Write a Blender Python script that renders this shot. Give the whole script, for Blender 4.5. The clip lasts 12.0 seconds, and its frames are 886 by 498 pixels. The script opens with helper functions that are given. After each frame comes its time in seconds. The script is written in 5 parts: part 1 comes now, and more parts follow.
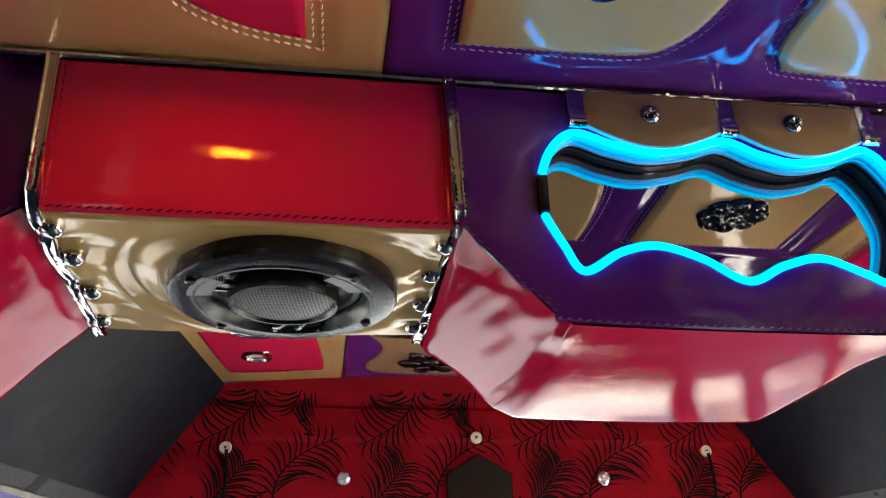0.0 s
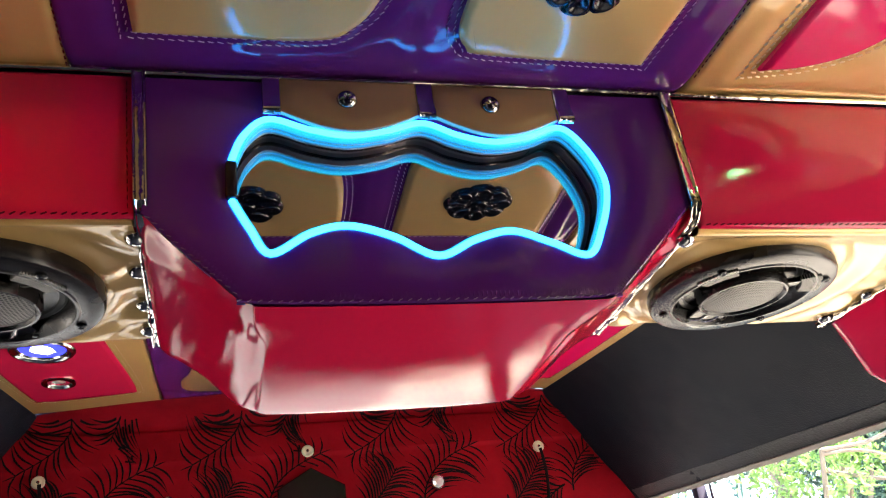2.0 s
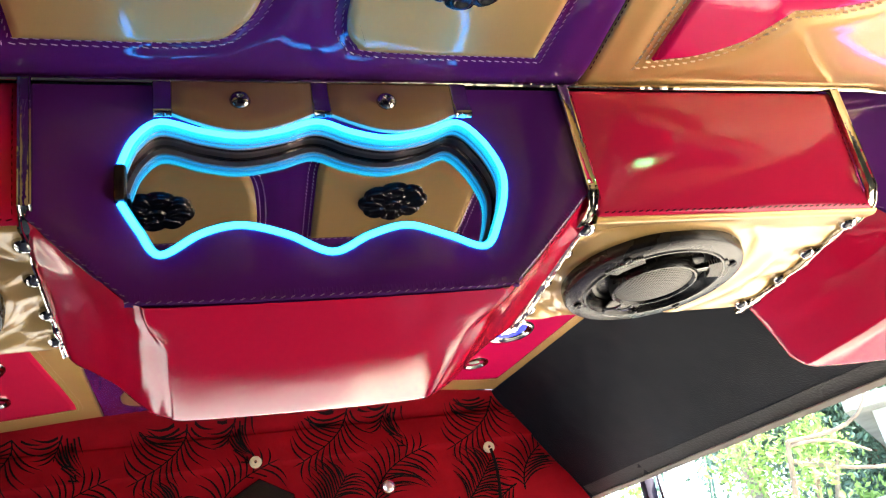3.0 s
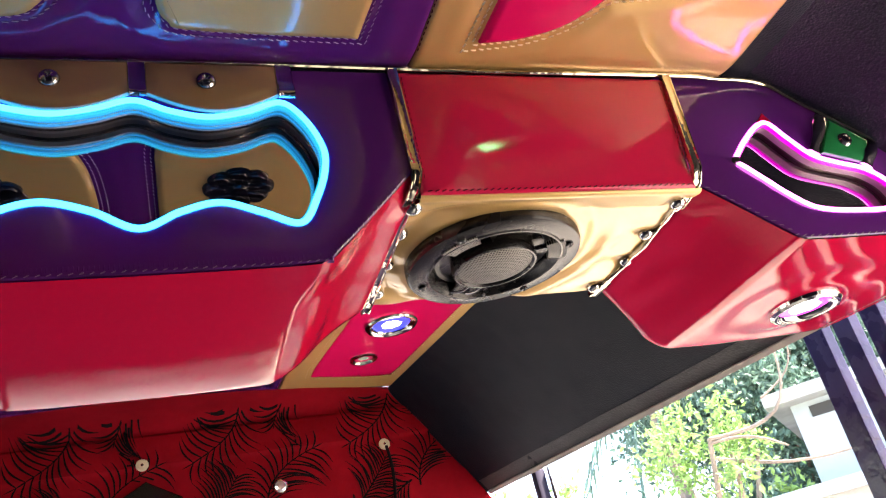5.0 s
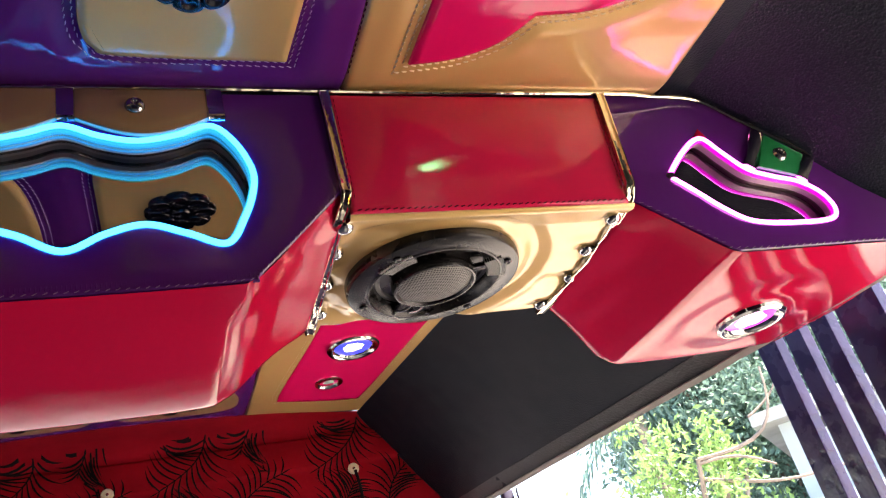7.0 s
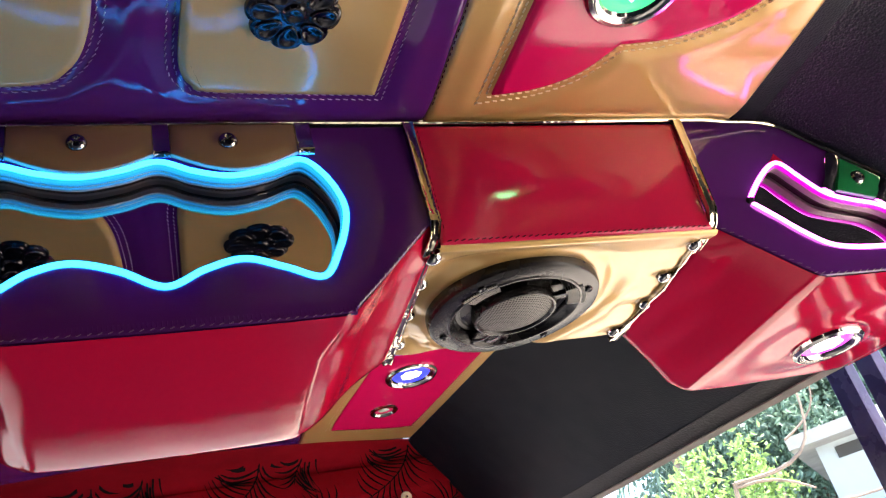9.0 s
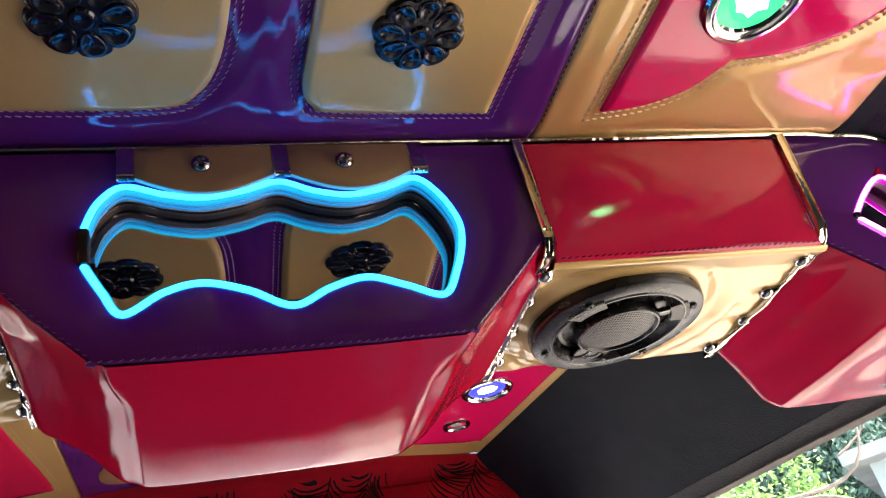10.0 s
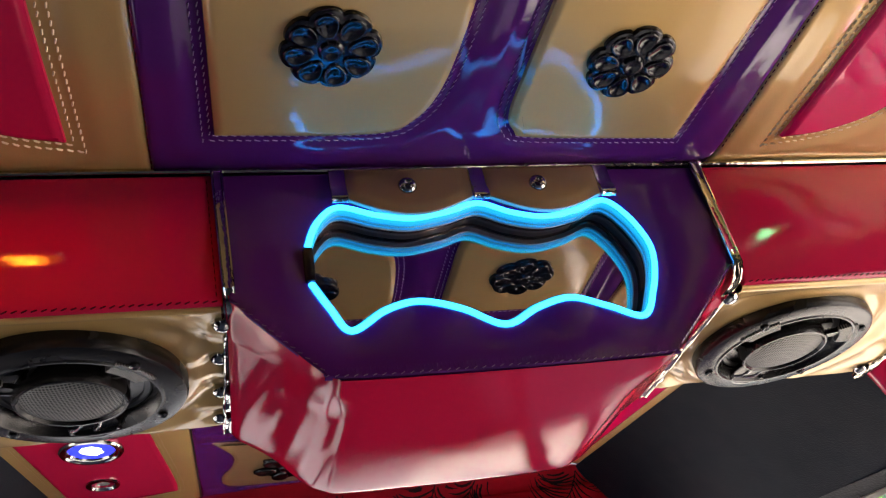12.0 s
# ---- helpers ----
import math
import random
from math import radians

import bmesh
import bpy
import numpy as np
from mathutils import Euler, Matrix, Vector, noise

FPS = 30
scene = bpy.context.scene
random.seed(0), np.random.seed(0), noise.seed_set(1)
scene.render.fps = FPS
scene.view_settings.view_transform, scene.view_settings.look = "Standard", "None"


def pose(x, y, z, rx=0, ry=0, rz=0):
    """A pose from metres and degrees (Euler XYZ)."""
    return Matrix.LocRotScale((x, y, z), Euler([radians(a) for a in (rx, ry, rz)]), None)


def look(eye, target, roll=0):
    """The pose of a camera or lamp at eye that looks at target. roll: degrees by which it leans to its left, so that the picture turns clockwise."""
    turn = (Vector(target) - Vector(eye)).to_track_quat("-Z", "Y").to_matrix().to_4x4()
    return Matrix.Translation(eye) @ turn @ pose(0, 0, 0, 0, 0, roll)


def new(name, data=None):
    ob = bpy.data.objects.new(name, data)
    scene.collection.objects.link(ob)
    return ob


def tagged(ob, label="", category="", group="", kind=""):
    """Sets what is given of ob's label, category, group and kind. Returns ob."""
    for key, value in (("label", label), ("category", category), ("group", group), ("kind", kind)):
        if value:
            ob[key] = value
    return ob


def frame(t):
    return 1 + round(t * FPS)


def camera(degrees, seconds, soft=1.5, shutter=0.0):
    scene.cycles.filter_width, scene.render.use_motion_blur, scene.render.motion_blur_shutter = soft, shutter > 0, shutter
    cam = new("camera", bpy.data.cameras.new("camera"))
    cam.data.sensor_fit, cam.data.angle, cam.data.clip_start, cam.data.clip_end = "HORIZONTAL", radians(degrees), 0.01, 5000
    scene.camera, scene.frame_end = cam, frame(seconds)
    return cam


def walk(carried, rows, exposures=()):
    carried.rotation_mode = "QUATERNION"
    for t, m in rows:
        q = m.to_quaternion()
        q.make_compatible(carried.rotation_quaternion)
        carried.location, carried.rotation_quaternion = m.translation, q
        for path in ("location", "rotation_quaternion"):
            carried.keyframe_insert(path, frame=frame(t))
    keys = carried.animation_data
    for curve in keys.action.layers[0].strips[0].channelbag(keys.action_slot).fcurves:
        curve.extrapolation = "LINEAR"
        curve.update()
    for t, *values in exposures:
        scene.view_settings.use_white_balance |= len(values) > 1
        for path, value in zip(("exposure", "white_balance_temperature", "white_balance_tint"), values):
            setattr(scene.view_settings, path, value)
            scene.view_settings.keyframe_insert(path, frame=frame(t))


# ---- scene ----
cam = camera(55.6, 12.0, soft=1.2)
PATH = [
    (0, (-0.265, 0.087, 1.185), (-0.005, 1.871, 2.052), -1.2),
    (0.5, (-0.232, 0.085, 1.179), (0.089, 1.846, 2.071), -2.3),
    (1, (-0.194, 0.083, 1.171), (0.201, 1.825, 2.071), -4.1),
    (1.5, (-0.166, 0.08, 1.163), (0.284, 1.807, 2.065), -6.0),
    (2, (-0.133, 0.073, 1.151), (0.361, 1.789, 2.051), -7.8),
    (2.5, (-0.107, 0.067, 1.142), (0.424, 1.768, 2.048), -9.7),
    (3, (-0.085, 0.064, 1.133), (0.476, 1.754, 2.043), -11.0),
    (5, (-0.005, 0.05, 1.095), (0.692, 1.694, 1.997), -13.8),
    (5.5, (0.012, 0.044, 1.087), (0.729, 1.678, 1.99), -14.1),
    (6, (0.03, 0.037, 1.078), (0.753, 1.663, 1.992), -14.5),
    (6.5, (0.037, 0.034, 1.076), (0.76, 1.649, 2.008), -15.1),
    (8.5, (0.008, 0.041, 1.085), (0.714, 1.63, 2.073), -15.9),
    (9, (-0.013, 0.046, 1.093), (0.662, 1.636, 2.101), -15.6),
    (9.5, (-0.043, 0.054, 1.102), (0.593, 1.646, 2.133), -15.0),
    (10, (-0.07, 0.056, 1.109), (0.526, 1.65, 2.159), -14.5),
    (10.5, (-0.091, 0.056, 1.115), (0.484, 1.649, 2.179), -14.1),
    (11, (-0.124, 0.062, 1.122), (0.441, 1.653, 2.195), -13.9),
    (11.5, (-0.162, 0.064, 1.128), (0.381, 1.664, 2.199), -12.9),
    (12, (-0.188, 0.056, 1.13), (0.316, 1.663, 2.209), -12.0),
]
walk(cam, [(t, look(eye, target, roll)) for t, eye, target, roll in PATH],
     [(0, 3.38, 6250, 2), (0.5, 3.34, 7000, 13), (1, 3.37, 7100, 14), (1.5, 3.36, 7050, 13), (2, 3.46, 6950, 10), (3, 3.66, 7000, 7), (5, 3.28, 7050, 16), (6, 3.14, 7050, 18), (8.5, 3.08, 6850, 16), (10, 3.04, 6650, 13), (12, 2.99, 6650, 14)])
scene.view_settings.exposure = 2.8

# ---- light ----
world = bpy.data.worlds.new("daylight")
scene.world = world
world.use_nodes = True
wn = world.node_tree
sky = wn.nodes.new("ShaderNodeTexSky")
sky.sky_type, sky.sun_disc = "NISHITA", False
sky.sun_elevation, sky.sun_rotation = radians(53), radians(122)
bg = wn.nodes["Background"]
bg.inputs["Strength"].default_value = 0.15
wn.links.new(sky.outputs["Color"], bg.inputs["Color"])
sun = new("sun", bpy.data.lights.new("sun", "SUN"))
sun.data.energy, sun.data.angle, sun.data.color = 4.0, radians(0.5), (1.0, 0.95, 0.86)
sun.matrix_world = look((5.5, -3.5, 8.6), (0, 0, 0))


# ---- materials ----
def material(name, colour, rough=0.5, metal=0.0, coat=0.0, emit=None, power=0.0, gloss=0.5):
    m = bpy.data.materials.new(name)
    m.use_nodes = True
    p = m.node_tree.nodes["Principled BSDF"]
    p.inputs["Base Color"].default_value = (*colour, 1)
    p.inputs["Roughness"].default_value = rough
    p.inputs["Metallic"].default_value = metal
    p.inputs["Specular IOR Level"].default_value = gloss
    p.inputs["Coat Weight"].default_value = coat
    p.inputs["Coat Roughness"].default_value = 0.035
    if emit:
        p.inputs["Emission Color"].default_value = (*emit, 1)
        p.inputs["Emission Strength"].default_value = power
    return m


def node(m, kind, **given):
    n = m.node_tree.nodes.new(kind)
    for k, v in given.items():
        n.inputs[k.replace("_", " ")].default_value = v
    return n


def wire(m, a, out, b, into):
    m.node_tree.links.new(a.outputs[out], b.inputs[into])


def vary(m, amount, scale, detail=6.0, rough_amount=0.0, rough_scale=30.0):
    """Lets colour and gloss wander a little at two scales."""
    p = m.node_tree.nodes["Principled BSDF"]
    co = node(m, "ShaderNodeTexCoord")
    n1 = node(m, "ShaderNodeTexNoise", Scale=scale, Detail=detail)
    wire(m, co, "Object", n1, "Vector")
    base = list(p.inputs["Base Color"].default_value)[:3]
    ramp = node(m, "ShaderNodeValToRGB")
    ramp.color_ramp.elements[0].position, ramp.color_ramp.elements[1].position = 0.3, 0.7
    ramp.color_ramp.elements[0].color = (*[c * (1 - amount) for c in base], 1)
    ramp.color_ramp.elements[1].color = (*[min(1, c * (1 + amount)) for c in base], 1)
    wire(m, n1, "Fac", ramp, "Fac")
    wire(m, ramp, "Color", p, "Base Color")
    if rough_amount:
        n2 = node(m, "ShaderNodeTexNoise", Scale=rough_scale, Detail=4.0)
        wire(m, co, "Object", n2, "Vector")
        r = p.inputs["Roughness"].default_value
        mr = node(m, "ShaderNodeMapRange")
        mr.inputs["From Min"].default_value, mr.inputs["From Max"].default_value = 0.3, 0.7
        mr.inputs["To Min"].default_value, mr.inputs["To Max"].default_value = max(0.02, r - rough_amount), r + rough_amount
        wire(m, n2, "Fac", mr, "Value")
        wire(m, mr, "Result", p, "Roughness")
    return m


def relief(m, layers):
    """layers: (texture, scale, strength, distance) with texture noise, weave, streak (drawn out along x) or grain."""
    p = m.node_tree.nodes["Principled BSDF"]
    co = node(m, "ShaderNodeTexCoord")
    last = None
    for kind, scale, strength, distance in layers:
        if kind == "noise":
            tex, out = node(m, "ShaderNodeTexNoise", Scale=scale, Detail=2.0), "Fac"
        elif kind == "weave":
            tex, out = node(m, "ShaderNodeTexWave", Scale=scale, Distortion=1.5, Detail=2.0), "Fac"
            tex.bands_direction = "X"
        elif kind == "streak":
            tex, out = node(m, "ShaderNodeTexNoise", Scale=1.0, Detail=2.0), "Fac"
        else:
            tex, out = node(m, "ShaderNodeTexVoronoi", Scale=scale), "Distance"
        if kind == "streak":
            stretch = node(m, "ShaderNodeMapping", Scale=(scale * 0.05, scale, scale))
            wire(m, co, "Object", stretch, "Vector")
            wire(m, stretch, "Vector", tex, "Vector")
        else:
            wire(m, co, "Object", tex, "Vector")
        b = node(m, "ShaderNodeBump", Strength=strength, Distance=distance)
        wire(m, tex, out, b, "Height")
        if last:
            wire(m, last, "Normal", b, "Normal")
        last = b
    wire(m, last, "Normal", p, "Normal")
    if p.inputs["Coat Weight"].default_value > 0:
        wire(m, last, "Normal", p, "Coat Normal")
    return m


def vinyl(name, colour, rough=0.30, metal=0.0, wrinkle=0.05, coat=1.0, polish=0.035, fine=0.028):
    m = vary(material(name, colour, rough, metal, coat=coat, gloss=0.0), 0.05, 6.0, rough_amount=0.025, rough_scale=12.0)
    m.node_tree.nodes["Principled BSDF"].inputs["Coat Roughness"].default_value = polish
    return relief(m, [("noise", 22.0, wrinkle, 0.012), ("noise", 240.0, 0.030, 0.001), ("streak", 420.0, 0.05, 0.0008), ("grain", 900.0, fine, 0.0006)])


PURPLE = vinyl("purple_vinyl", (0.077, 0.012, 0.124), 0.42, coat=1.0, polish=0.022)
RED = vinyl("red_vinyl", (0.525, 0.013, 0.061), 0.45, wrinkle=0.04, coat=0.8, polish=0.05)
PINK = vinyl("crimson_vinyl", (0.430, 0.005, 0.036), 0.45, wrinkle=0.028, coat=0.74, polish=0.05, fine=0.048)
MAGENTA = vinyl("magenta_vinyl", (0.640, 0.008, 0.100), 0.42)
GOLD = vinyl("gold_vinyl", (0.560, 0.365, 0.140), 0.38, 0.42, coat=0.85, polish=0.03)
GOLD_DULL = vinyl("bronze_vinyl", (0.330, 0.200, 0.100), 0.38, 0.30)
GREEN = vinyl("green_vinyl", (0.010, 0.190, 0.060), 0.25)
BLACK_HOOD = relief(vary(material("black_hood_cloth", (0.0028, 0.0058, 0.0118), 0.50, gloss=0.24), 0.2, 5.0, rough_amount=0.05),
                    [("noise", 9.0, 0.10, 0.02), ("grain", 420.0, 0.42, 0.0012)])
# hem greyer than the hood: light from the side opening is in the colour
HEM_LIT = relief(vary(material("lit_grey_hood_hem", (0.034, 0.036, 0.038), 0.55), 0.15, 20.0), [("grain", 300.0, 0.6, 0.0015)])
# pale tone standing for light on the thickness of the hem's fold
EDGE_LIT = relief(vary(material("lit_hem_edge", (0.30, 0.28, 0.25), 0.6), 0.15, 40.0), [("noise", 90.0, 0.3, 0.002)])
CHROME = relief(material("chrome_trim", (0.66, 0.63, 0.59), 0.06, 1.0), [("noise", 70.0, 0.20, 0.004), ("noise", 210.0, 0.12, 0.0015)])
BRASS = relief(material("pale_gold_trim", (0.62, 0.55, 0.42), 0.07, 1.0), [("noise", 70.0, 0.28, 0.004)])
CLIP_STEEL = relief(material("dull_chrome", (0.34, 0.32, 0.31), 0.14, 1.0), [("noise", 90.0, 0.15, 0.003)])
CHROME_FLAT = relief(material("bright_chrome_band", (0.60, 0.58, 0.57), 0.07, 1.0), [("noise", 60.0, 0.06, 0.002)])
STEEL = material("polished_steel", (0.55, 0.53, 0.50), 0.12, 1.0)
MIRROR = material("mirror_glass", (0.62, 0.58, 0.58), 0.015, 1.0)
ACRYLIC_DARK = material("dark_brown_acrylic_edge", (0.14, 0.12, 0.11), 0.20, 0.30)
BLACK_PLASTIC = relief(vary(material("black_plastic", (0.009, 0.008, 0.0075), 0.27, gloss=0.4), 0.2, 40.0, rough_amount=0.015), [("grain", 1200.0, 0.10, 0.0003)])
BLACK_GLOSS = material("glossy_black_plastic", (0.005, 0.005, 0.007), 0.18, 0.0, coat=0.2)
CONE = material("speaker_cone", (0.008, 0.008, 0.009), 0.35)
SILVER = material("silver_plastic", (0.45, 0.45, 0.46), 0.25, 0.8)
SILVER_DARK = material("dark_silver_plastic", (0.16, 0.16, 0.165), 0.25, 0.8)
THREAD_LILAC = material("lilac_thread", (0.34, 0.23, 0.38), 0.6)
THREAD_DIM = material("dull_purple_thread", (0.13, 0.05, 0.14), 0.6)
THREAD_GOLD = material("gold_thread", (0.82, 0.68, 0.42), 0.5)
THREAD_DARK = material("dark_thread", (0.080, 0.005, 0.012), 0.9, gloss=0.0)
NEON_CYAN = material("cyan_neon", (0.02, 0.3, 0.4), 0.4, emit=(0.006, 0.27, 1.0), power=1.6)
RIM_BLUE = material("blue_neon_side", (0.01, 0.05, 0.3), 0.4, emit=(0.004, 0.60, 1.0), power=0.12)
RIM_PINK = material("magenta_neon_side", (0.3, 0.01, 0.3), 0.4, emit=(1.0, 0.0, 0.85), power=0.10)
NEON_PINK = material("pink_neon", (0.4, 0.05, 0.4), 0.4, emit=(1.0, 0.130, 0.90), power=1.8)
NEON_SKIN = material("grey_silicone_back", (0.42, 0.43, 0.46), 0.35)
# the tube's cyan light on the silicone, put in as emission
CYAN_LINE = material("cyan_light_line", (0.03, 0.2, 0.4), 0.3, emit=(0.002, 0.42, 1.0), power=0.085)
NEON_SKIN_PINK = material("greyish_silicone_back", (0.40, 0.34, 0.36), 0.35)
LED_BLUE = material("blue_lamp", (0.05, 0.06, 0.6), 0.2, emit=(0.010, 0.018, 1.0), power=0.5)
LED_WHITE = material("white_lamp", (0.8, 0.8, 0.8), 0.2, emit=(0.85, 0.9, 1.0), power=0.8)
LED_GREEN = material("green_lamp", (0.02, 0.5, 0.2), 0.2, emit=(0.01, 0.55, 0.15), power=0.25)
LED_GREEN_CORE = material("bright_green_bulb", (0.3, 0.9, 0.5), 0.2, emit=(0.25, 1.0, 0.45), power=5.0)
LED_ORANGE_CORE = material("bright_orange_bulb", (0.9, 0.4, 0.05), 0.2, emit=(1.0, 0.22, 0.01), power=16.0)
LED_ORANGE = material("orange_lamp", (0.8, 0.2, 0.02), 0.2, emit=(1.0, 0.18, 0.005), power=0.8)
LED_MAGENTA = material("magenta_lamp", (0.6, 0.05, 0.5), 0.2, emit=(1.0, 0.04, 0.80), power=0.30)
CLEAR = material("clear_crystal", (0.75, 0.75, 0.76), 0.06, 0.6)
CREAM = material("cream_button", (0.62, 0.55, 0.40), 0.3, coat=0.4)
PRINT = material("black_print", (0.008, 0.005, 0.006), 0.85, gloss=0.05)
POST_PAINT = relief(vary(material("purple_post_paint", (0.018, 0.008, 0.040), 0.28, gloss=0.30), 0.25, 30.0, rough_amount=0.1), [("noise", 60.0, 0.35, 0.004), ("noise", 18.0, 0.12, 0.006)])
BODY_PAINT = relief(vary(material("dark_body_paint", (0.020, 0.015, 0.036), 0.60, gloss=0.2), 0.2, 6.0), [("noise", 40.0, 0.15, 0.002)])
FLOOR_MAT = relief(vary(material("grey_rubber_floor", (0.065, 0.065, 0.065), 0.6), 0.3, 8.0), [("grain", 120.0, 0.3, 0.002)])
FILM = material("dark_window_film", (0.006, 0.008, 0.004), 0.25)


def fabric():
    m = material("red_cotton", (0.205, 0.004, 0.010), 0.9, gloss=0.05)
    vary(m, 0.18, 14.0)
    return relief(m, [("noise", 7.0, 0.35, 0.02), ("weave", 420.0, 0.15, 0.0006), ("noise", 500.0, 0.2, 0.0008)])


FABRIC = fabric()


def grille_material(name, mesh, shine=0.18):
    """A fine woven wire mesh over a dark hollow."""
    m = material(name, (0.03, 0.03, 0.03), 0.35, 0.7)
    p = m.node_tree.nodes["Principled BSDF"]
    co = node(m, "ShaderNodeTexCoord")
    a = node(m, "ShaderNodeTexWave", Scale=mesh)
    b = node(m, "ShaderNodeTexWave", Scale=mesh)
    a.bands_direction, b.bands_direction = "X", "Y"
    mx = node(m, "ShaderNodeMath")
    mx.operation = "MAXIMUM"
    for t, k in ((a, 0), (b, 1)):
        wire(m, co, "Object", t, "Vector")
        m.node_tree.links.new(t.outputs["Fac"], mx.inputs[k])
    ramp = node(m, "ShaderNodeValToRGB")
    ramp.color_ramp.elements[0].position, ramp.color_ramp.elements[1].position = 0.55, 0.85
    ramp.color_ramp.elements[0].color, ramp.color_ramp.elements[1].color = (0.006, 0.006, 0.006, 1), (shine, shine * 0.95, shine * 0.86, 1)
    wire(m, mx, "Value", ramp, "Fac")
    wire(m, ramp, "Color", p, "Base Color")
    bump = node(m, "ShaderNodeBump", Strength=0.6, Distance=0.0006)
    wire(m, mx, "Value", bump, "Height")
    wire(m, bump, "Normal", p, "Normal")
    return m


GRILLE = grille_material("wire_grille", 125.0)
GRILLE_FINE = grille_material("fine_wire_grille", 210.0, 0.34)


# ---- mesh helpers ----
def finish(bm, name, mat, smooth=True, sharp=35):
    bmesh.ops.remove_doubles(bm, verts=bm.verts, dist=1e-6)
    bmesh.ops.recalc_face_normals(bm, faces=bm.faces)
    me = bpy.data.meshes.new(name)
    bm.to_mesh(me)
    bm.free()
    me.materials.append(mat)
    if smooth:
        me.polygons.foreach_set("use_smooth", [True] * len(me.polygons))
        me.set_sharp_from_angle(angle=radians(sharp))
    return me


def thing(name, label, category, at=(0, 0, 0), group="", kind=""):
    ob = new(name)
    ob.location = at
    return tagged(ob, label, category, group, kind)


def part(name, bm, mat, parent, label="", smooth=True, sharp=35):
    """One mesh object under a thing; the mesh is given in the world's axes about the thing's own place."""
    ob = new(name, finish(bm, name, mat, smooth, sharp))
    ob.parent = parent
    return tagged(ob, label)


def solo(name, bm, mat, label, category, group="", kind="", smooth=True, sharp=35):
    return tagged(new(name, finish(bm, name, mat, smooth, sharp)), label, category, group, kind)


def curve(pts, per=8, closed=False):
    """A smooth line through the control points; a point given as (u, v, 0) stays a corner."""
    out, n = [], len(pts)
    spans = n if closed else n - 1
    for i in range(spans):
        def at(k):
            return Vector(pts[k % n][:2]) if closed else Vector(pts[min(max(k, 0), n - 1)][:2])
        p0, p1, p2, p3 = at(i - 1), at(i), at(i + 1), at(i + 2)
        if len(pts[i % n]) > 2:
            p0 = p1 - (p2 - p1) * 0.3
        if len(pts[(i + 1) % n]) > 2:
            p3 = p2 + (p2 - p1) * 0.3
        for s in range(per):
            t = s / per
            out.append(0.5 * ((2 * p1) + (p2 - p0) * t + (2 * p0 - 5 * p1 + 4 * p2 - p3) * t * t + (3 * p1 - p0 - 3 * p2 + p3) * t ** 3))
    if not closed:
        out.append(Vector(pts[-1][:2]))
    return out


def area(pts):
    return sum(a.x * b.y - b.x * a.y for a, b in zip(pts, pts[1:] + pts[:1])) / 2


def inset(pts, d, closed=True):
    """Moves a closed line inwards by d (outwards where d is less than nothing)."""
    s = 1 if area(pts) > 0 else -1
    out, n = [], len(pts)
    for i in range(n):
        a, b, c = pts[i - 1], pts[i], pts[(i + 1) % n]
        if not closed and i == 0:
            a = b - (c - b)
        if not closed and i == n - 1:
            c = b + (b - a)
        e, f = (b - a), (c - b)
        e = e.normalized() if e.length > 1e-9 else Vector((1, 0))
        f = f.normalized() if f.length > 1e-9 else e
        n1, n2 = Vector((-e.y, e.x)), Vector((-f.y, f.x))
        m = n1 + n2
        m = m / max(0.5, m.dot(m) / 2) if m.length > 1e-6 else n1
        out.append(b + s * d * m)
    return out


def on_front(y):
    return lambda u, v, h: (u, y - h, v)


def on_roof(z, slope=0.0, y0=0.0):
    return lambda u, v, h: (u, v, z + slope * (v - y0) - h)


def pad(outline, to3, thick=0.006, soft=0.004, puff=0.001):
    """A padded piece with rolled edges, h away from its backing."""
    bm = bmesh.new()
    rings = [(0, 0), (0, thick * 0.5), (soft * 0.3, thick * 0.85), (soft, thick), (soft * 2.0, thick + puff * 0.7), (soft * 3.0, thick + puff), (soft * 3.6, thick + puff)]
    loops = []
    for d, h in rings:
        loops.append([bm.verts.new(to3(p.x, p.y, h)) for p in inset(outline, d)])
    n = len(outline)
    for a, b in zip(loops, loops[1:]):
        for i in range(n):
            j = (i + 1) % n
            bm.faces.new((a[i], a[j], b[j], b[i]))
    bm.faces.new(loops[-1])
    bm.faces.new(list(reversed(loops[0])))
    return bm


def box(bm, lo, hi, m=None):
    vs = [bm.verts.new(Vector(p) if m is None else m @ Vector(p)) for p in ((lo[0], lo[1], lo[2]), (hi[0], lo[1], lo[2]), (hi[0], hi[1], lo[2]), (lo[0], hi[1], lo[2]), (lo[0], lo[1], hi[2]), (hi[0], lo[1], hi[2]), (hi[0], hi[1], hi[2]), (lo[0], hi[1], hi[2]))]
    for f in ((3, 2, 1, 0), (4, 5, 6, 7), (0, 1, 5, 4), (1, 2, 6, 5), (2, 3, 7, 6), (3, 0, 4, 7)):
        bm.faces.new([vs[i] for i in f])
    return bm


def slab(lo, hi, bevel=0.004):
    bm = box(bmesh.new(), lo, hi)
    if bevel:
        bmesh.ops.bevel(bm, geom=bm.edges[:], offset=bevel, segments=2, affect="EDGES", profile=0.5)
    return bm


